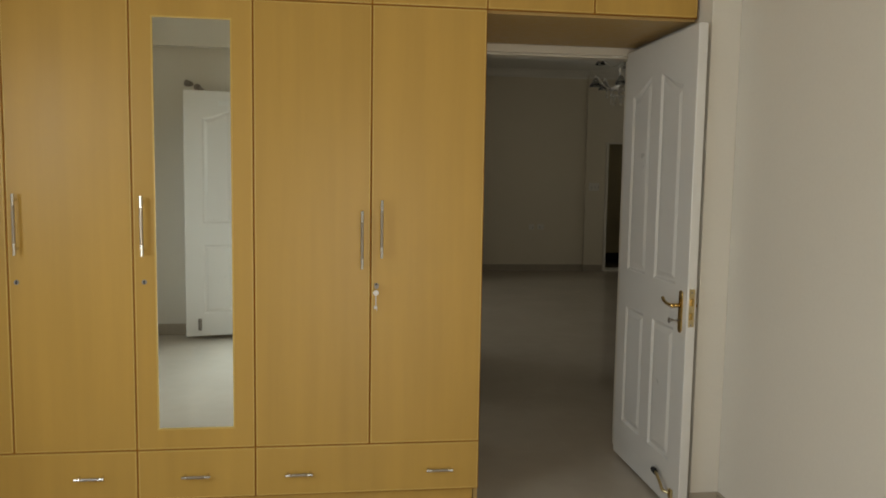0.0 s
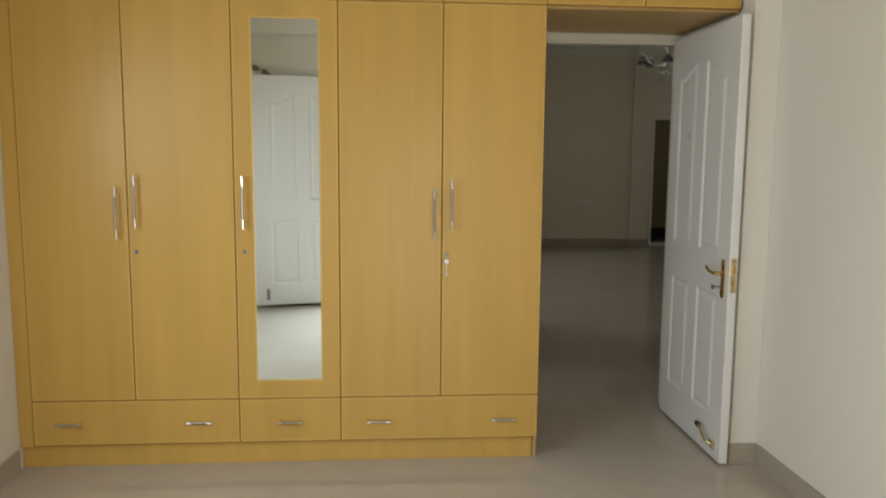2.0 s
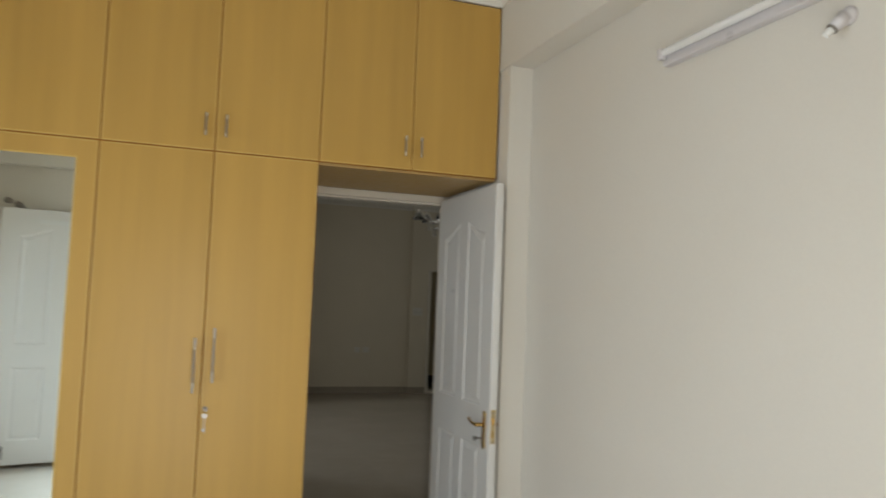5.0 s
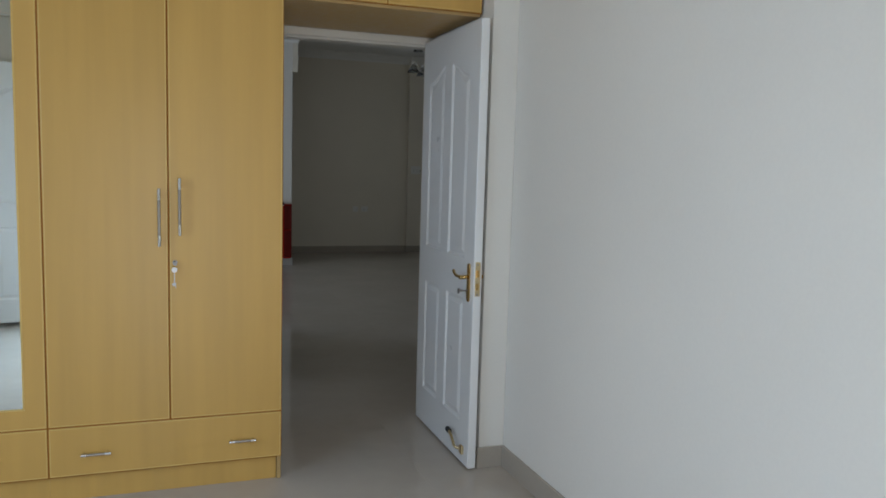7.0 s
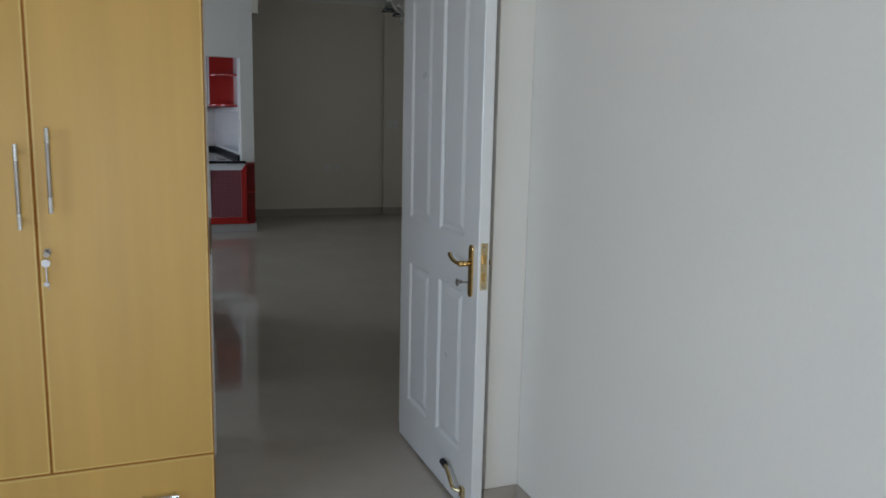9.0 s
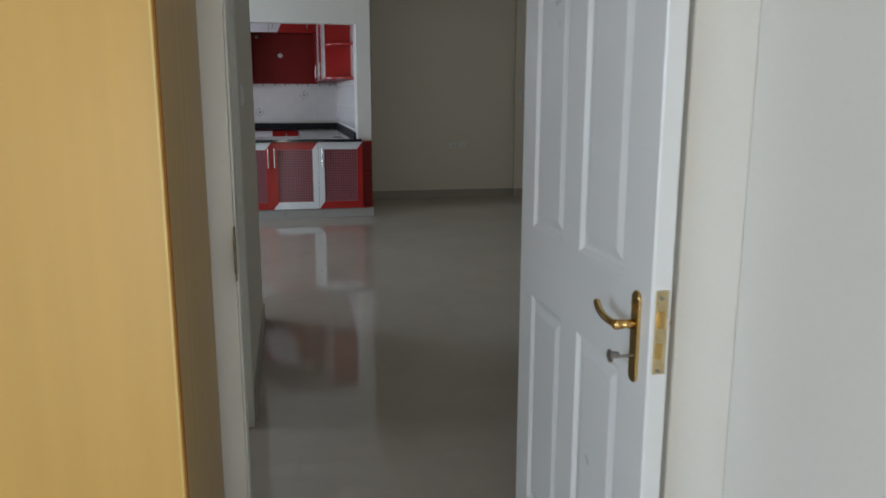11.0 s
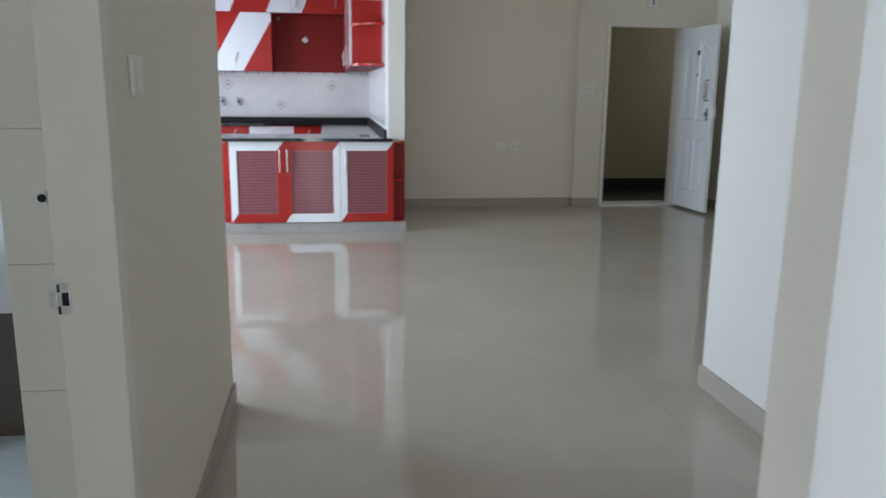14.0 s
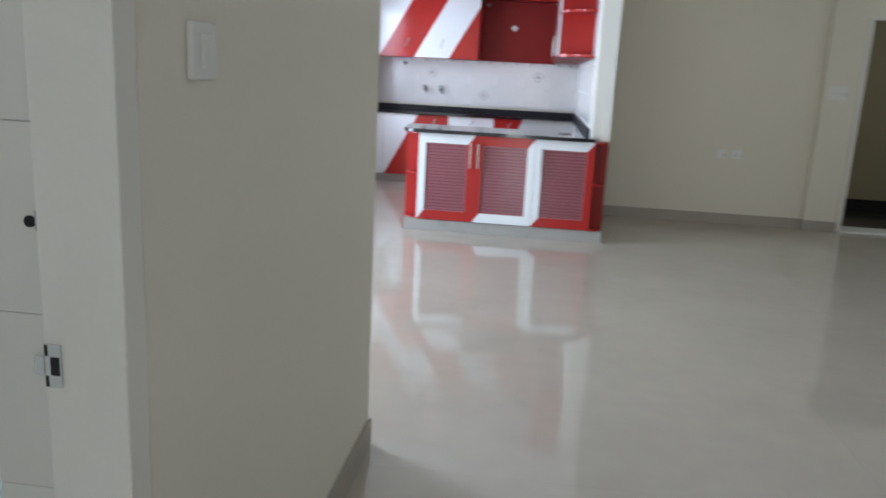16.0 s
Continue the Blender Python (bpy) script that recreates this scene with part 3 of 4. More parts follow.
# mirror door: four stiles round the glass
MX0, MX1, MZ0, MZ1 = -1.309, -1.012, 0.402, 2.028
a, b, c, e = XS[2] + GAP, XS[3] - GAP, ZD1 + GAP, ZT - GAP
bm = boxes((a, MX0, 0, 0.018, c, e), (MX1, b, 0, 0.018, c, e), (MX0, MX1, 0, 0.018, c, MZ0), (MX0, MX1, 0, 0.018, MZ1, e))
md = part("door", bm, LAM, w2)
edge_fill(md, XS[2], XS[3], ZD1, ZT)
part("mirror", B(MX0, MX1, 0.004, 0.010, MZ0, MZ1), MIRROR, md, "tall narrow mirror pane")
part("mirror_bead", boxes((MX0 - 0.003, MX0 + 0.003, -0.0015, 0.004, MZ0 - 0.003, MZ1 + 0.003), (MX1 - 0.003, MX1 + 0.003, -0.0015, 0.004, MZ0 - 0.003, MZ1 + 0.003), (MX0 + 0.003, MX1 - 0.003, -0.0015, 0.004, MZ0 - 0.003, MZ0 + 0.003), (MX0 + 0.003, MX1 - 0.003, -0.0015, 0.004, MZ1 - 0.003, MZ1 + 0.003)), LAM_EDGE, md)
bar_handle(md, -1.352, 1.222, 0.235, True)
escutcheon(md, -1.352, 1.0)
d = front(w2, XS[2], XS[3], ZD0, ZD1, "drawer")
bar_handle(d, -1.162, 0.208, 0.112, False, 0.006, 0.028)

d = front(w3, XS[3], XS[4], ZD1, ZT)
bar_handle(d, -0.500, 1.172, 0.235, True)
d = front(w3, XS[4], XS[5], ZD1, ZT)
bar_handle(d, -0.421, 1.216, 0.235, True)
escutcheon(d, -0.440, 0.985, True)
d = front(w3, XS[3], XS[5], ZD0, ZD1, "drawer")
bar_handle(d, -0.752, 0.203, 0.112, False, 0.006, 0.028)
bar_handle(d, -0.170, 0.203, 0.112, False, 0.006, 0.028)


def loft(xs, handles, label):
    x0, x1 = xs[0], xs[-1]
    root = thing("loft_cabinet", ((x0 + x1) / 2, 0.3, ZT), label, "cabinet", "loft cabinets above the wardrobe")
    part("body", B(x0, x1, 0.021, DEPTH + 0.02, ZT + 0.004, ZTOP), LAM_GAP, root, "dark gaps behind the fronts")
    for (p, q), h in zip(zip(xs, xs[1:]), handles):
        dd = front(root, p, q, ZT, ZTOP)
        bar_handle(dd, h, 2.220, 0.100, True, 0.0055, 0.026)
    return root


loft(XS[0:3], (-1.900, -1.820), "two-door beech laminate loft cabinet")
loft(XS[2:4], (-1.352,), "single-door beech laminate loft cabinet")
loft(XS[3:6], (-0.508, -0.422), "two-door beech laminate loft cabinet")
lf = loft((0.0, 0.447, 0.893), (0.408, 0.487), "two-door beech laminate loft cabinet over the doorway")
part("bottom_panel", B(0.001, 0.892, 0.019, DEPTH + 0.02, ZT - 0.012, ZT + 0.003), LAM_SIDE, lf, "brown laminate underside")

# ---- bedroom fittings ----
tl = thing("tube_light", (XR, -1.75, 2.41), "white unlit tube light batten on the wall", "tube light")
part("batten", B(XR - 0.034, XR, -2.42, -1.215, 2.356, 2.392, bevel=0.006), MILKY, tl, "greyish white batten case")
for y in (-1.240, -2.418):
    part("lamp_holder", B(XR - 0.062, XR - 0.034, y, y + 0.023, 2.372, 2.416, bevel=0.008), MILKY, tl, "rounded end holder")
part("tube", rod(bmesh.new(), (XR - 0.044, -2.395, 2.400), (XR - 0.044, -1.240, 2.400), 0.014), PORCELAIN, tl, "white fluorescent tube, switched off")

wl = thing("wall_lamp", (XR, -1.985, 2.262), "milky white wall lamp holder without a shade", "wall lamp")
bm = lathe(bmesh.new(), [(0.0, 0.0), (0.026, 0.0), (0.026, 0.008), (0.016, 0.020), (0.0, 0.021)], (0, 0, 0))
bmesh.ops.transform(bm, matrix=pose(XR, -1.988, 2.282, 0, -90, 0), verts=bm.verts)
part("rose", bm, MILKY, wl, smooth=True)
part("arm", rod(bmesh.new(), (XR - 0.014, -1.987, 2.280), (XR - 0.040, -1.970, 2.248), 0.021, 18, 0.015), MILKY, wl, smooth=True)
part("ring", rod(bmesh.new(), (XR - 0.040, -1.970, 2.248), (XR - 0.043, -1.968, 2.244), 0.0160, 18), STEEL, wl, "dark metal ring")
part("holder", rod(bmesh.new(), (XR - 0.043, -1.968, 2.244), (XR - 0.056, -1.960, 2.228), 0.011, 16, 0.009), PORCELAIN, wl)

# balcony door folded back against the rear wall, seen in the mirror
door_b, leaf_b = moulded_door("door_2", (-1.070, -3.795, 0.02), 167.3, 0.86, 2.11, "white moulded balcony door folded back towards the wall")
door_b["kind"] = "structure"
for y, out in ((0.0, -1), (0.036, 1)):
    bm = bmesh.new()
    ball(bm, (0.745, y + out * 0.012, 0.150), 0.017, sy=0.7)
    rod(bm, (0.745, y + out * 0.010, 0.150), (0.745, y + out * 0.010, 0.075), 0.007, 10, 0.011)
    box(bm, 0.730, 0.760, min(y, y + out * 0.006), max(y, y + out * 0.006), 0.060, 0.165, bevel=0.002)
    part("tower_bolt", bm, STEEL, leaf_b, "dark steel tower bolt")
# added white strip in place of a bright bar of unknown origin
part("bright_bar_strip", B(0.10, 0.575, -0.008, 0.0, 1.990, 2.028, bevel=0.002), PORCELAIN, leaf_b, "white strip added for a bright bar across the top rail")

sp = thing("spotlight", (-1.83, YB + 0.02, 2.175), "small bronze double spotlight on the rear wall", "spotlight")
part("mount", rod(bmesh.new(), (-1.83, YB, 2.175), (-1.83, YB + 0.03, 2.175), 0.03), STEEL, sp)
bm = bmesh.new()
rod(bm, (-1.83, YB + 0.03, 2.175), (-1.83, YB + 0.09, 2.175), 0.010)
rod(bm, (-1.91, YB + 0.07, 2.205), (-1.86, YB + 0.12, 2.19), 0.028, 14, 0.018)
rod(bm, (-1.75, YB + 0.07, 2.105), (-1.80, YB + 0.10, 2.16), 0.028, 14, 0.018)
part("lamp_head", bm, STEEL, sp)

# ---- passage ----
fr2 = tagged(new("door_frame_bath"), "white painted bathroom door frame", "door frame", "", "structure")
for y0, y1 in ((0.850, 0.913), (1.645, 1.7015)):
    part("jamb", B(-0.082, 0.036, y0, y1, 0, 2.098, bevel=0.004), FRAMEW, fr2)
part("head", B(-0.082, 0.036, 0.913, 1.645, 2.035, 2.098, bevel=0.004), FRAMEW, fr2)
part("strike_plate", boxes((-0.080, -0.056, 1.6415, 1.645, 0.870, 0.932), bevel=0.001), CHROME, fr2, "scratched steel strike plate")
part("strike_slot", boxes((-0.0795, -0.0745, 1.6412, 1.642, 0.871, 0.887), (-0.0795, -0.0745, 1.6412, 1.642, 0.915, 0.931)), DARK, fr2, "dark slots")
part("strike_lip", B(-0.094, -0.0805, 1.6405, 1.6445, 0.888, 0.914, bevel=0.001), CHROME, fr2, "small bright metal lip")
part("strike_hole", B(-0.071, -0.059, 1.6405, 1.643, 0.888, 0.914), DARK, fr2)
part("bolt_plate", B(-0.0865, -0.0825, 1.6500, 1.6530, 1.085, 1.112), NICKEL, fr2, "small steel bolt plate")
part("bolt_hole", rod(bmesh.new(), (-0.094, 1.654, 1.097), (-0.094, 1.6495, 1.097), 0.008), DARK, fr2, "dark bolt hole")
reveal = structure("bath_reveal", B(-0.162, -0.082, 1.656, 1.702, 0, 2.1), BGROUT, "cream tiled reveal of the bathroom doorway")
for z0, z1 in ((0.0, 0.4518), (0.4528, 0.7108), (0.7118, 0.9688), (0.9698, 1.2268), (1.2278, 1.4848), (1.4858, 1.7428), (1.7438, 2.098)):
    part("tile", B(-0.168, -0.0825, 1.652, 1.659, z0, z1, bevel=0.0012), BTILE if z0 > 0 else BROWN_TILE, reveal)

basin = thing("wash_basin", (-1.02, 3.0, 0.80), "white porcelain wash basin on the bathroom wall", "wash basin")
bm = lathe(bmesh.new(), [(0.02, 0.62), (0.12, 0.64), (0.20, 0.70), (0.235, 0.78), (0.24, 0.80), (0.225, 0.80), (0.19, 0.74), (0.10, 0.68), (0.0, 0.675)], (-1.02, 2.77, 0.03), 28)
part("bowl", bm, PORCELAIN, basin, smooth=True)
part("pedestal", lathe(bmesh.new(), [(0.10, 0.0), (0.085, 0.1), (0.075, 0.5), (0.10, 0.66), (0.0, 0.66)], (-1.02, 2.83, 0.008), 20), PORCELAIN, basin, smooth=True)


heater_switch = thing("heater_switch", (-0.61, 3.018, 1.34), "white heater switch on the bathroom tiles", "switch")
part("plate", B(-0.655, -0.565, 3.004, 3.018, 1.295, 1.385, bevel=0.003), PLASTIC, heater_switch)
part("rocker", B(-0.622, -0.598, 2.999, 3.004, 1.322, 1.358, bevel=0.001), PLASTIC, heater_switch)
rail = thing("towel_rail", (-0.61, 3.018, 1.23), "thin dark towel rail on the bathroom tiles", "towel rail")
part("bar", rod(bmesh.new(), (-0.80, 2.965, 1.23), (-0.42, 2.965, 1.23), 0.007), STEEL, rail)
for _x in (-0.79, -0.43):
    part("bracket", rod(bmesh.new(), (_x, 3.018, 1.23), (_x, 2.965, 1.23), 0.006), STEEL, rail)


def switch_plate(name, at, axis, w, h, n, label, slots=True, category="switch"):
    """A plate on a wall whose outside is towards -axis or +axis, with rockers."""
    root = thing(name, at, label, category)
    x, y, z = at

    def put(u0, u1, z0, z1, d0, d1, bevel=0.001):
        if axis == "+x":
            return B(x + d0, x + d1, y + u0, y + u1, z + z0, z + z1, bevel=bevel)
        return B(x + u0, x + u1, y - d1, y - d0, z + z0, z + z1, bevel=bevel)
    part("plate", put(-w / 2, w / 2, -h / 2, h / 2, 0, 0.010, 0.003), PLASTIC, root)
    for i in range(n):
        u = (i - (n - 1) / 2) * w / max(n, 1)
        k = min(w / max(n, 1), 0.04) * 0.36
        part("rocker", put(u - k, u + k, -h * 0.30, h * 0.30, 0.010, 0.014), PLASTIC, root)
        if slots:
            part("slot", put(u + k * 0.9, u + k * 1.25, -h * 0.26, h * 0.10, 0.0095, 0.0118, 0), DARK, root)
    return root


switch_plate("light_switch", (XW, 1.900, 1.328), "+x", 0.088, 0.086, 1, "white single light switch on the passage wall")
switch_plate("switch_board", (3.318, 8.54, 1.325), "-y", 0.165, 0.125, 3, "white switch board beside the entrance door")
switch_plate("wall_socket", (2.35, 8.60, 0.685), "-y", 0.085, 0.085, 1, "white wall socket above the skirting", category="socket")
switch_plate("wall_socket", (2.495, 8.60, 0.688), "-y", 0.105, 0.085, 2, "white wall socket above the skirting", category="socket")
bell = thing("door_bell", (3.998, 8.54, 2.28), "white door bell box above the entrance", "door bell")
part("case", B(3.945, 4.052, 8.50, 8.54, 2.207, 2.352, bevel=0.006), PLASTIC, bell)
part("slot", B(3.993, 4.007, 8.497, 8.502, 2.232, 2.328), DARK, bell)

# ---- entrance ----
door_frame("door_frame_entrance", 3.499, 4.406, 8.515, 8.62, 2.022, 0.04, "white painted entrance door frame")
structure("threshold", B(3.538, 4.367, 8.515, 8.77, 0.0, 0.028, bevel=0.004), FRAMEW, "white painted door sill")
door_c, leaf_c = moulded_door("door_3", (4.388, 8.511, 0.015), -86.5, 0.69, 1.975, "white moulded entrance door standing open")
door_c["kind"] = "structure"
W3 = 0.69
part("lock_case", B(W3 - 0.010, W3 + 0.030, 0.004, 0.032, 1.02, 1.14, bevel=0.004), PLASTIC, leaf_c, "cream rim lock edge")
bm = bmesh.new()
rod(bm, (W3 - 0.085, -0.004, 1.06), (W3 - 0.085, -0.030, 1.06), 0.018)
box(bm, W3 - 0.095, W3 - 0.075, -0.012, 0.0, 0.99, 1.12, bevel=0.003)
part("knob", bm, STEEL, leaf_c, "dark metal lock knob")
bm = bmesh.new()
tube(bm, [(W3 - 0.10, -0.002, 1.20), (W3 - 0.10, -0.045, 1.21), (W3 - 0.095, -0.05, 1.30), (W3 - 0.10, -0.045, 1.40), (W3 - 0.10, -0.002, 1.41)], 0.009, 8)
part("pull_handle", bm, SATIN, leaf_c, "chrome pull handle")
part("safety_bolt", boxes((W3 - 0.13, W3 - 0.112, -0.014, 0.0, 1.22, 1.38), bevel=0.003), CHROME, leaf_c)
part("viewer", rod(bmesh.new(), (W3 - 0.34, -0.008, 1.47), (W3 - 0.34, 0.0, 1.47), 0.014), STEEL, leaf_c, "dark door viewer")
part("name_plate", B(W3 - 0.355, W3 - 0.315, -0.010, 0.0, 1.675, 1.725, bevel=0.002), DARK, leaf_c, "small dark plate")

# ---- kitchen ----
KZ0, KZ1, KTOP = 0.098, 0.832, 0.862
YF = 7.120   # fronts of the island


def quarter_shelf(parent, cx, cy, r, sx, levels):
    """Quarter-round shelves about (cx, cy) that reach r towards sx in x and towards -y, with an edge strip."""
    arc = [(cx + sx * r * math.sin(a), cy - r * math.cos(a)) for a in [math.pi / 2 * i / 10 for i in range(11)]]
    for z in levels:
        part("shelf", prism(bmesh.new(), [(cx, cy)] + arc, "z", z, z + 0.018), RED, parent)
        strip = [(cx + sx * (r + 0.002) * math.sin(a), cy - (r + 0.002) * math.cos(a)) for a in [math.pi / 2 * i / 10 for i in range(11)]]
        part("shelf_edge", prism(bmesh.new(), strip + arc[::-1], "z", z + 0.001, z + 0.017), RED, parent, "glossy red edge strip")


def framed_door(parent, x0, x1, colours, handle_x, w=0.060, h=0.078):
    """A glass door with mitred stiles of width w and rails of height h; colours: left, top, right, bottom."""
    z0, z1, y = KZ0 + 0.004, KZ1 - 0.004, YF
    x0, x1 = x0 + 0.0015, x1 - 0.0015
    dr = part("door", B(x0 + w - 0.01, x1 - w + 0.01, y + 0.008, y + 0.016, z0 + h - 0.01, z1 - h + 0.01), DOTTED, parent, "dotted frosted glass door pane")
    shapes = {
        "left": [(x0, z0), (x0 + w, z0 + h), (x0 + w, z1 - h), (x0, z1)],
        "top": [(x0, z1), (x0 + w, z1 - h), (x1 - w, z1 - h), (x1, z1)],
        "right": [(x1, z1), (x1 - w, z1 - h), (x1 - w, z0 + h), (x1, z0)],
        "bottom": [(x1, z0), (x1 - w, z0 + h), (x0 + w, z0 + h), (x0, z0)]}
    bead = ((x0 + w, x0 + w + 0.006, z0 + h, z1 - h), (x1 - w - 0.006, x1 - w, z0 + h, z1 - h), (x0 + w + 0.006, x1 - w - 0.006, z0 + h, z0 + h + 0.006), (x0 + w + 0.006, x1 - w - 0.006, z1 - h - 0.006, z1 - h))
    part("glazing_bead", boxes(*[(a, b, y + 0.003, y + 0.008, c, d) for a, b, c, d in bead]), BEAD, dr, "thin pinkish glazing bead")
    for (k, pts), c in zip(shapes.items(), colours):
        part("rail" if k in ("top", "bottom") else "stile", prism(bmesh.new(), pts, "y", y - 0.002, y + 0.018), WHITE_LAM if c == "w" else RED, dr, "white laminate" if c == "w" else "")
    bm = rod(bmesh.new(), (handle_x, y - 0.028, z1 - 0.27), (handle_x, y - 0.028, z1 - 0.065), 0.0075)
    for z in (z1 - 0.25, z1 - 0.085):
        rod(bm, (handle_x, y - 0.028, z), (handle_x, y, z), 0.005)
    part("handle", bm, CHROME, dr, "chrome bar handle")
    return dr


isl = thing("kitchen_counter_unit", (0.27, 7.45, 0), "red and white kitchen base unit with dotted glass doors", "kitchen cabinet")
part("body", boxes((-0.428, 0.985, YF + 0.02, 7.70, KZ0, KZ1)), RED, isl)
part("plinth", boxes((-0.535, 1.14, YF + 0.015, 7.245, 0.0, KZ0 - 0.002), bevel=0.002), PLINTH, isl, "grey tiled plinth")
framed_door(isl, -0.428, 0.045, "wwrr", 0.008)
framed_door(isl, 0.045, 0.542, "rrww", 0.075)
framed_door(isl, 0.542, 1.025, "wwrr", 0.585)
quarter_shelf(isl, -0.430, 7.29, 0.125, -1, (KZ0, 0.475, KZ1 - 0.02))
part("end_panel", boxes((-0.553, -0.430, 7.27, 7.29, KZ0, KZ1), (-0.440, -0.4295, YF + 0.02, 7.29, KZ0, KZ1)), RED, isl)
quarter_shelf(isl, 1.025, 7.225, 0.110, 1, (KZ0, 0.475, KZ1 - 0.02))
# darker copy of RED stands for the shade inside the open end
part("end_panel", boxes((1.025, 1.137, 7.220, 7.248, KZ0, KZ1), (1.015, 1.0245, YF + 0.02, 7.24, KZ0, KZ1)), RED_SHADED, isl, "red back of the open end, darkened for its shade")

top = thing("worktop", (0.2, 8.0, KZ1), "polished black granite worktop in a U shape", "worktop")
pts = [(0.986, 7.248), (1.01, 7.248), (1.01, 7.065)]
pts += [(-0.435 - 0.13 * math.sin(a), 7.195 - 0.13 * math.cos(a)) for a in [math.pi / 2 * i / 8 for i in range(9)]]
pts += [(-0.495 - 0.11 * math.cos(a), 7.61 + 0.11 * math.sin(a)) for a in [math.pi / 2 * i / 8 for i in range(9)]]
pts += [(0.375, 7.72), (0.375, 9.87), (-1.49, 9.87), (-1.49, 10.50), (0.986, 10.50)]
bm = prism(bmesh.new(), pts, "z", KZ1 + 0.001, KTOP)
bmesh.ops.bevel(bm, geom=[e for e in bm.edges if abs(e.verts[0].co.z - e.verts[1].co.z) < 1e-4], offset=0.004, segments=2, affect="EDGES")
part("slab", bm, GRANITE, top)
part("upstand", boxes((-1.49, 0.962, 10.478, 10.500, KTOP, KTOP + 0.055), (0.962, 0.984, 7.42, 10.500, KTOP, KTOP + 0.055), bevel=0.002), HONED, top, "black granite upstand")
plate = thing("gas_tap_plate", (0.78, 7.5, KTOP), "small steel plate lying on the worktop", "plate")
part("plate", lathe(bmesh.new(), [(0.0, 0.0), (0.05, 0.0), (0.055, 0.006), (0.04, 0.010), (0.0, 0.010)], (0.78, 7.50, KTOP), 20), STEEL, plate, smooth=True)


def striped_unit(name, x0, x1, y, z0, z1, depth, stripes, handles, label, swap=False):
    """A flush-fronted unit with slanting stripes across its door."""
    root = thing(name, ((x0 + x1) / 2, y + depth / 2, z0), label, "kitchen cabinet", "kitchen cabinets on the rear wall")
    part("body", B(x0, x1, y + 0.018, y + depth, z0, z1), RED_SHADED if not swap else WHITE_LAM, root)
    dr = part("door", B(x0 + 0.0015, x1 - 0.0015, y, y + 0.0175, z0 + 0.002, z1 - 0.002, bevel=0.001), WHITE_LAM if swap else RED, root)
    for pts in stripes:
        part("stripe", prism(bmesh.new(), pts, "y", y - 0.0015, y + 0.0005), RED if swap else WHITE_LAM, dr, "slanting stripe")
    for hx, hz, slant in handles:
        bm = rod(bmesh.new(), (hx - slant, y - 0.026, hz - 0.055), (hx + slant, y - 0.026, hz + 0.055), 0.0055)
        for s in (-0.7, 0.7):
            rod(bm, (hx + slant * s, y - 0.026, hz + 0.055 * s), (hx + slant * s, y, hz + 0.055 * s), 0.005)
        part("handle", bm, SATIN, dr, "satin metal handle")
    return root


def band(x0, x1, z0, z1, xa, xb, slope):
    """The part of a slanting band inside a door: at height z it reaches from xa to xb, shifted by slope per metre above z0."""
    turns = [z0 + (edge - at) / slope for edge in (x0, x1) for at in (xa, xb)]
    left, right = [], []
    for z in sorted([z0, z1] + [z for z in turns if z0 < z < z1]):
        l, r = max(x0, xa + slope * (z - z0)), min(x1, xb + slope * (z - z0))
        if r - l > -1e-6:
            left.append((l, z))
            right.append((r, z))
    if len(left) < 2:
        return None
    ring = []
    for p in right + left[::-1]:
        if not ring or min(math.dist(p, q) for q in ring) > 1e-4:
            ring.append(p)
    return ring if len(ring) > 2 else None


UY, UZ0, UZ1, UZ2 = 10.15, 1.490, 2.195, 2.74
SL = 0.58
bands = [(-1.85, -1.426), (-1.005, -0.585)]
for x0, x1, hs in ((-1.495, -1.03, ((-1.09, 1.66, 0.022),)), (-1.03, -0.232, ((-0.665, 1.66, 0.022),))):
    st = [band(x0 + 0.002, x1 - 0.002, UZ0 + 0.003, UZ1 - 0.003, a, b, SL) for a, b in bands]
    striped_unit("wall_cabinet", x0, x1, UY, UZ0, UZ1, 0.34, [s for s in st if s], hs, "glossy red wall cabinet with a slanting white stripe")
for x0, x1, hs in ((-1.495, -1.30, ()), (-1.30, -0.70, ((-0.95, 2.33, 0.02),)), (-0.70, 0.02, ()), (0.02, 0.66, ((0.08, 2.31, 0.01), (0.56, 2.31, 0.0)))):
    st = [band(x0 + 0.002, x1 - 0.002, UZ1 + 0.003, UZ2 - 0.003, a, b, 0.42) for a, b in ((-1.2, -0.72), (-0.29, 0.14))]
    striped_unit("wall_cabinet", x0, x1, UY, UZ1, UZ2, 0.34, [s for s in st if s], hs, "glossy red loft cabinet with a slanting white stripe")
hood = thing("hood_niche", (0.18, 10.4, UZ0), "open red niche, darkened for its shade, with a small white diamond plate", "cabinet niche")
# niche panels carry their shade in the darker red
part("back_panel", B(-0.232, 0.68, 10.46, 10.50, UZ0, UZ1), RED_SHADED, hood)
part("side_panel", B(0.662, 0.68, UY, 10.46, UZ0, UZ1), RED_SHADED, hood)
bm = prism(bmesh.new(), [(0.168, 1.852), (0.213, 1.893), (0.168, 1.934), (0.123, 1.893)], "y", 10.452, 10.462)
part("diamond_plate", bm, KTILE, hood, "white diamond-shaped plate")
part("duct_cap", rod(bmesh.new(), (-0.16, 10.445, 2.15), (-0.16, 10.462, 2.15), 0.022), STEEL, hood)

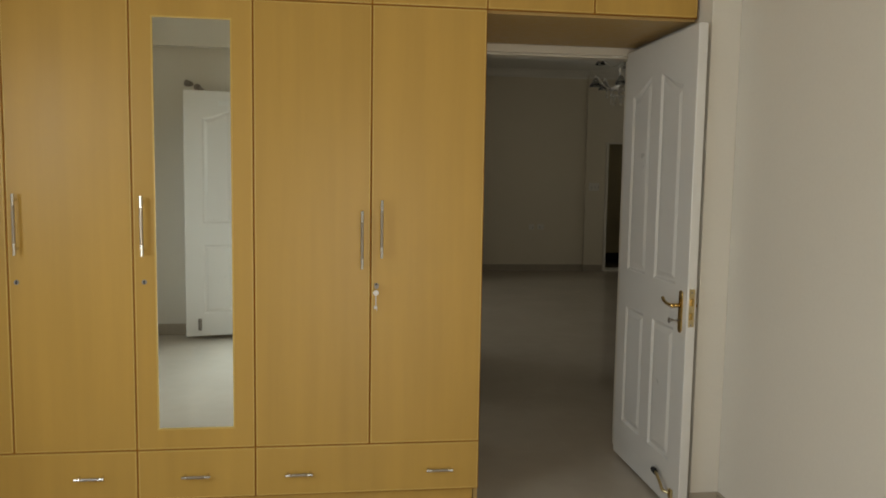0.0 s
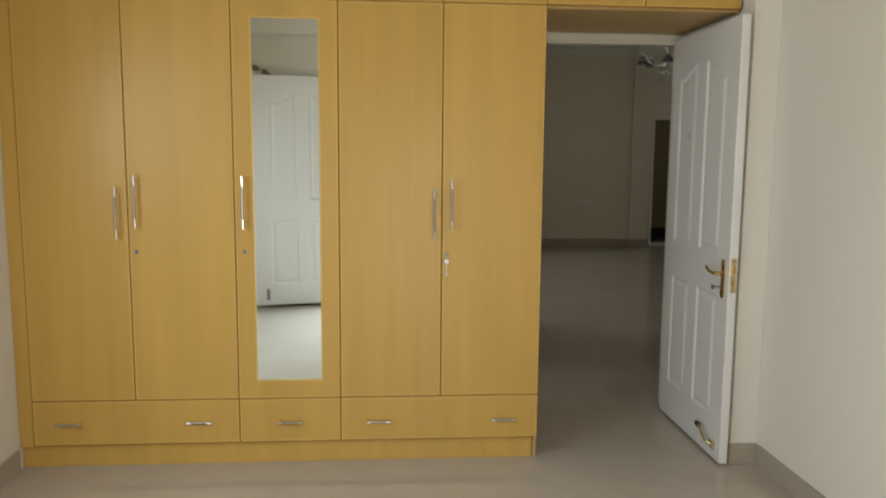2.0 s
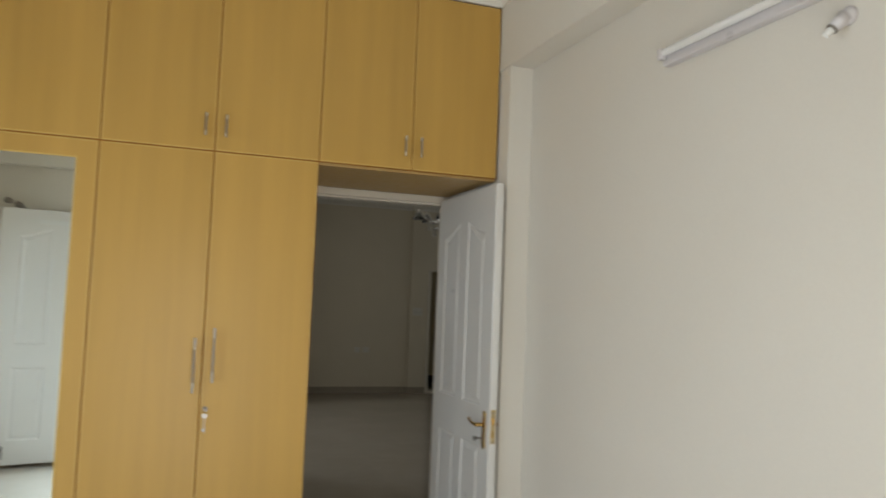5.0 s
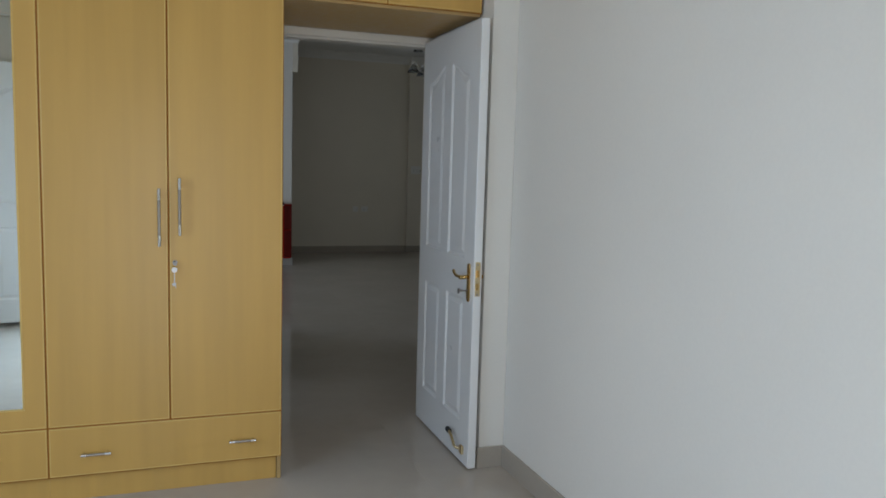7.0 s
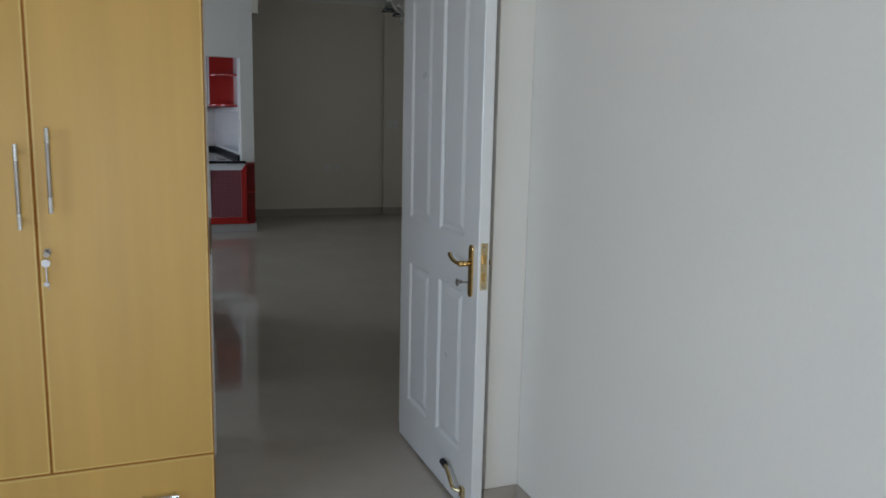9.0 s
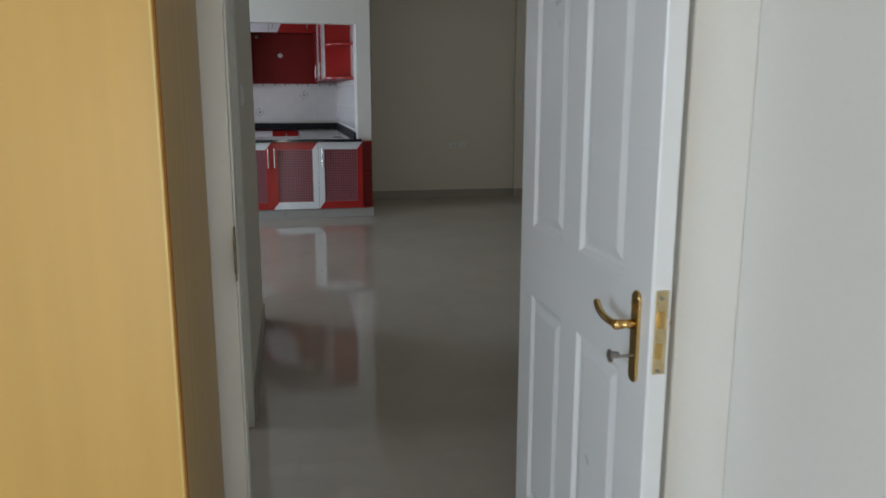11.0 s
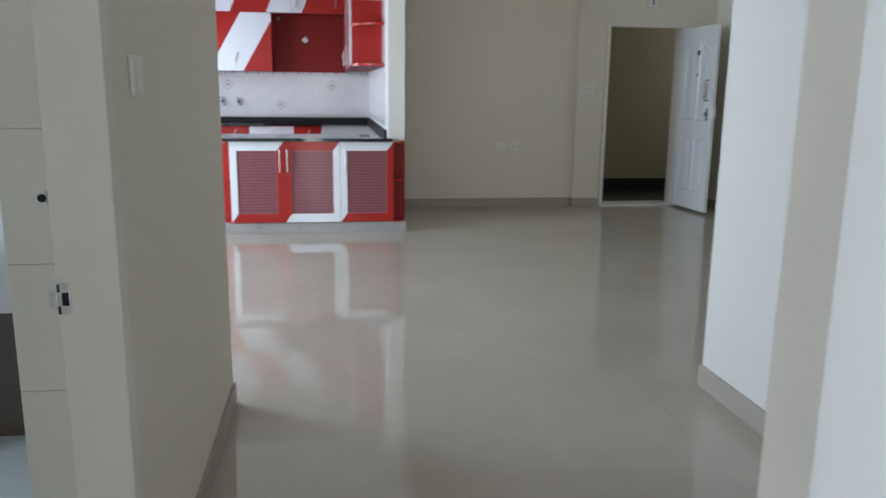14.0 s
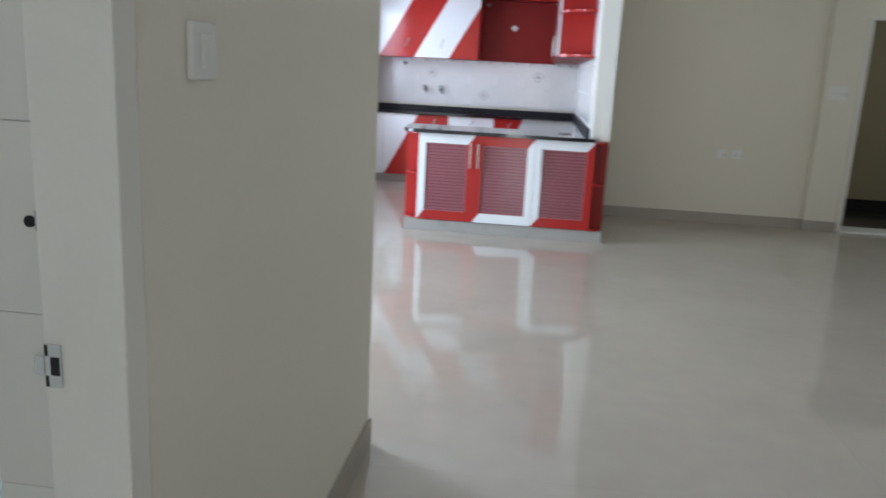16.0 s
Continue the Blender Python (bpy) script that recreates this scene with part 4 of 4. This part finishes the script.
# side wall cabinet with a rounded open end towards the hall
side = thing("corner_wall_cabinet", (0.8, 8.5, 1.53), "glossy red wall cabinet with rounded open end shelves", "kitchen cabinet")
part("body", B(0.68, 0.986, 7.80, 10.14, 1.510, 2.60), RED, side)
for i in range(4):
    y0 = 7.80 + i * 0.585
    dd = part("door", B(0.660, 0.678, y0 + 0.002, y0 + 0.583, 1.512, 2.598, bevel=0.001), WHITE_LAM if i % 2 == 0 else RED, side, "white laminate door" if i % 2 == 0 else "")
    hy = y0 + (0.05 if i % 2 else 0.53)
    bm = rod(bmesh.new(), (0.637, hy, 1.56), (0.637, hy, 1.72), 0.0055)
    for z in (1.58, 1.70):
        rod(bm, (0.637, hy, z), (0.660, hy, z), 0.004)
    part("handle", bm, SATIN, dd, "chrome bar handle")
part("end_back", B(0.68, 0.986, 7.785, 7.798, 1.510, 2.60), RED, side)
part("end_side", B(0.970, 0.986, 7.42, 7.785, 1.510, 2.60), WHITE_LAM, side, "pale edge panel")
RX, RY = 0.30, 0.34
arc = [(0.969 - RX * math.sin(a), 7.784 - RY * math.cos(a)) for a in [math.pi / 2 * i / 12 for i in range(13)]]
outer = [(0.969 - (RX + 0.003) * math.sin(a), 7.784 - (RY + 0.003) * math.cos(a)) for a in [math.pi / 2 * i / 12 for i in range(13)]]
# undersides take the darker red too, in place of shade
part("bottom_panel", boxes((0.662, 0.986, 7.787, 10.135, 1.504, 1.5095)), RED_SHADED, side, "dull red underside, darkened for its shade")
part("bottom_panel", prism(bmesh.new(), [(0.969, 7.784)] + arc, "z", 1.504, 1.5095), RED_SHADED, side, "dull red underside, darkened for its shade")
for z in (1.510, 1.875, 2.24, 2.58):
    part("shelf", prism(bmesh.new(), [(0.969, 7.784)] + arc, "z", z, z + 0.020), RED, side)
    part("shelf_edge", prism(bmesh.new(), outer + arc[::-1], "z", z + 0.002, z + 0.018), RED, side, "glossy red edge strip")

# base units under the rear worktop and along the partition
for x0, x1, sw, hs in ((-1.495, -1.30, True, ()), (-1.30, -0.888, True, ()), (-0.888, -0.519, False, ((-0.70, 0.735, 0.03),)), (-0.519, 0.019, True, ((-0.25, 0.735, 0.03),)), (0.019, 0.378, False, ((0.19, 0.735, 0.03),))):
    st = [band(x0 + 0.002, x1 - 0.002, 0.100, 0.826, -1.28, -0.70, 0.55)] if x1 == -0.888 else []
    striped_unit("base_cabinet", x0, x1, 9.90, 0.100, 0.830, 0.58, [s for s in st if s], hs, "glossy kitchen base cabinet under the black worktop", swap=sw)
structure("kitchen_plinth", boxes((-1.495, 0.40, 9.96, 10.45, 0, 0.098), (0.44, 0.98, 7.72, 9.95, 0, 0.098)), PLINTH, "grey tiled plinth")
run = thing("base_cabinet", (0.65, 8.8, 0.105), "glossy red base cabinet along the partition", "kitchen cabinet")
part("body", B(0.420, 0.984, 7.72, 9.895, 0.100, 0.830), RED, run)
for i in range(4):
    y0 = 7.76 + i * 0.53
    part("door", B(0.400, 0.418, y0 + 0.002, y0 + 0.525, 0.102, 0.828, bevel=0.001), RED if i % 2 else WHITE_LAM, run)

for x in (-0.90, -0.70):
    tp = thing("wall_tap", (x, 10.49, 1.12), "chrome wall tap above the sink", "tap", "kitchen wall taps")
    bm = bmesh.new()
    rod(bm, (x, 10.495, 1.12), (x, 10.483, 1.12), 0.030, 18)
    part("flange", bm, TAP_CHROME, tp)
    bm = bmesh.new()
    tube(bm, [(x, 10.485, 1.12), (x, 10.43, 1.12), (x + 0.02, 10.39, 1.105), (x + 0.035, 10.37, 1.07)], 0.013, 10)
    part("spout", bm, TAP_CHROME, tp)
    bm = bmesh.new()
    rod(bm, (x, 10.44, 1.12), (x, 10.44, 1.155), 0.010)
    box(bm, x - 0.03, x + 0.03, 10.432, 10.448, 1.155, 1.168, bevel=0.003)
    part("knob", bm, TAP_CHROME, tp)
spout = thing("purifier_bracket", (-1.18, 10.48, 1.47), "small chrome wall spout under the cabinets", "tap")
part("body", rod(bmesh.new(), (-1.18, 10.495, 1.44), (-1.15, 10.42, 1.42), 0.02), CHROME, spout)

# ---- chandelier ----
cx, cy = 2.70, 5.85
ch = thing("chandelier", (cx, cy, H), "glass chandelier with bell shades on curved chrome arms", "chandelier")
part("canopy", lathe(bmesh.new(), [(0.0, -0.05), (0.03, -0.05), (0.07, -0.02), (0.075, 0.0)], (cx, cy, H), 20), CHROME, ch, smooth=True)
part("stem", lathe(bmesh.new(), [(0.008, 0.0), (0.008, -0.28), (0.03, -0.31), (0.02, -0.36), (0.012, -0.42), (0.045, -0.50), (0.05, -0.56), (0.02, -0.62), (0.0, -0.63)], (cx, cy, H), 14), CHROME, ch, smooth=True)
for i in range(5):
    a = radians(36 + 72 * i + 144)
    ux, uy = math.cos(a), math.sin(a)
    bm = bmesh.new()
    tube(bm, [(cx + ux * r, cy + uy * r, H + z) for r, z in ((0.03, -0.53), (0.12, -0.58), (0.21, -0.53), (0.27, -0.45), (0.30, -0.44))], 0.008, 8)
    arm = part("arm", bm, CHROME, ch)
    c = (cx + ux * 0.30, cy + uy * 0.30, H - 0.46)
    part("shade", lathe(bmesh.new(), [(0.018, 0.0), (0.028, -0.02), (0.050, -0.06), (0.078, -0.10), (0.074, -0.10), (0.046, -0.06), (0.022, -0.02)], c, 18), SHADE, arm, "smoky glass bell shade", smooth=True)
    part("lamp_cap", rod(bmesh.new(), c, (c[0], c[1], c[2] + 0.03), 0.018), CHROME, arm)
for i in range(3):
    a = radians(180 + 120 * i)
    ux, uy = math.cos(a), math.sin(a)
    bm = tube(bmesh.new(), [(cx + ux * r, cy + uy * r, H + z) for r, z in ((0.008, -0.29), (0.10, -0.32), (0.20, -0.25), (0.25, -0.22))], 0.007, 8)
    arm = part("arm", bm, CHROME, ch)
    c = (cx + ux * 0.25, cy + uy * 0.25, H - 0.225)
    part("shade", lathe(bmesh.new(), [(0.015, 0.0), (0.022, -0.015), (0.040, -0.045), (0.062, -0.08), (0.058, -0.08), (0.036, -0.045), (0.018, -0.015)], c, 18), SHADE, arm, "smoky glass bell shade", smooth=True)
for ring, (rr, zz, n) in enumerate(((0.15, -0.66, 10), (0.09, -0.74, 7))):
    for i in range(n):
        a = 2 * math.pi * i / n + ring
        x, y = cx + rr * math.cos(a), cy + rr * math.sin(a)
        bm = bmesh.new()
        rod(bm, (x, y, H + zz + 0.07), (x, y, H + zz), 0.017, 8)
        ball(bm, (x, y, H + zz - 0.012), 0.014, u=8, v=6)
        part("crystal", bm, GLASS, ch, "clear glass drop")
    part("crystal_ring", lathe(bmesh.new(), [(rr - 0.006, zz + 0.07), (rr + 0.006, zz + 0.07), (rr + 0.006, zz + 0.082), (rr - 0.006, zz + 0.082), (rr - 0.006, zz + 0.07)], (cx, cy, H), 24), CHROME, ch)
part("ring_rods", boxes((cx - 0.15, cx + 0.15, cy - 0.003, cy + 0.003, H - 0.585, H - 0.578), (cx - 0.003, cx + 0.003, cy - 0.15, cy + 0.15, H - 0.585, H - 0.578)), CHROME, ch)

# ---- tiling: kitchen wall ----
splash = structure("kitchen_splashback", boxes((-1.498, 0.986, 10.505, 10.519, 0.94, 1.50), (0.976, 0.9865, 7.42, 10.505, 0.94, 1.515)), KGROUT, "white tiled kitchen splashback")


def shared(name, bm, mat):
    me = bpy.data.meshes.new(name)
    bm.to_mesh(me)
    bm.free()
    me.materials.append(mat)
    return me


def piece(name, me, at, parent, rz=0.0):
    ob = new(name, me)
    ob.matrix_basis = pose(*at, 0, 0, rz)
    ob.parent = parent
    return ob


kt = shared("tile", B(0.0012, 0.3268, -0.006, 0.0, 0.0012, 0.2488, bevel=0.0012), KTILE)
kb = shared("tile", B(0.0012, 0.3268, -0.006, 0.0, 0.0012, 0.0488, bevel=0.0012), KTILE)
dia = bmesh.new()
for r, q in ((0.066, 0.057), (0.024, 0.0)):
    if q:
        for k in range(4):
            a, b2 = math.pi / 2 * k, math.pi / 2 * (k + 1)
            prism(dia, [(0.164 + r * math.cos(a), 0.125 + r * math.sin(a)), (0.164 + r * math.cos(b2), 0.125 + r * math.sin(b2)), (0.164 + q * math.cos(b2), 0.125 + q * math.sin(b2)), (0.164 + q * math.cos(a), 0.125 + q * math.sin(a))], "y", -0.0072, -0.0055)
    else:
        prism(dia, [(0.164 + r, 0.125), (0.164, 0.125 + r), (0.164 - r, 0.125), (0.164, 0.125 - r)], "y", -0.0072, -0.0055)
dia = shared("decor", dia, DECOR)
dots = bmesh.new()
for k in range(2):
    box(dots, 0.06 + k * 0.15, 0.085 + k * 0.15, -0.0072, -0.0055, 0.012, 0.037)
    box(dots, 0.125 + k * 0.15, 0.14 + k * 0.15, -0.0072, -0.0055, 0.018, 0.031)
dots = shared("decor", dots, DECOR)
for i in range(3, 11):
    x = -2.293 + 0.328 * i
    for row, z in enumerate((0.952, 1.202)):
        piece("tile", kt, (x, 10.505, z), splash)
        if (row == 0 and i % 4 == 2) or (row == 1 and i % 4 == 0):
            piece("decor", dia, (x, 10.505, z), splash)
    piece("tile", kb, (x, 10.505, 1.452), splash)
    piece("decor", dots, (x, 10.505, 1.452), splash)
for row in range(2):
    for i in range(9):
        piece("tile", kt, (0.976, 7.745 + 0.328 * i, 0.952 + 0.25 * row), splash, -90)

# ---- tiling: floors ----
floor = structure("floor", boxes((-2.53, 1.18, -4.05, 0.85, -0.12, -0.0004), (-3.35, 4.90, 0.85, 10.67, -0.12, -0.0004)), GROUT, "polished beige vitrified floor tiles")
S = 0.6
ft = shared("tile", B(0.0002, S - 0.0002, 0.0002, S - 0.0002, -0.010, 0.0, bevel=0.0), TILE)
spots = []
for i in range(-6, 9):
    for j in range(-7, 18):
        x, y = 0.02 + i * S, 0.10 + j * S
        mx, my = x + S / 2, y + S / 2
        if (-2.9 < mx < 1.4 and -4.3 < my < 0.85) or (-0.4 < mx < 2.5 and 0.5 < my < 3.3) or (-3.6 < mx < 5.0 and 3.0 < my < 8.9 and not (mx > 4.7 and my > 8.6)) or (-2.7 < mx < 1.1 and my >= 8.9 and my < 10.6):
            spots.append((x, y))
for x, y in spots:
    piece("tile", ft, (x, y, 0.0), floor, 0)
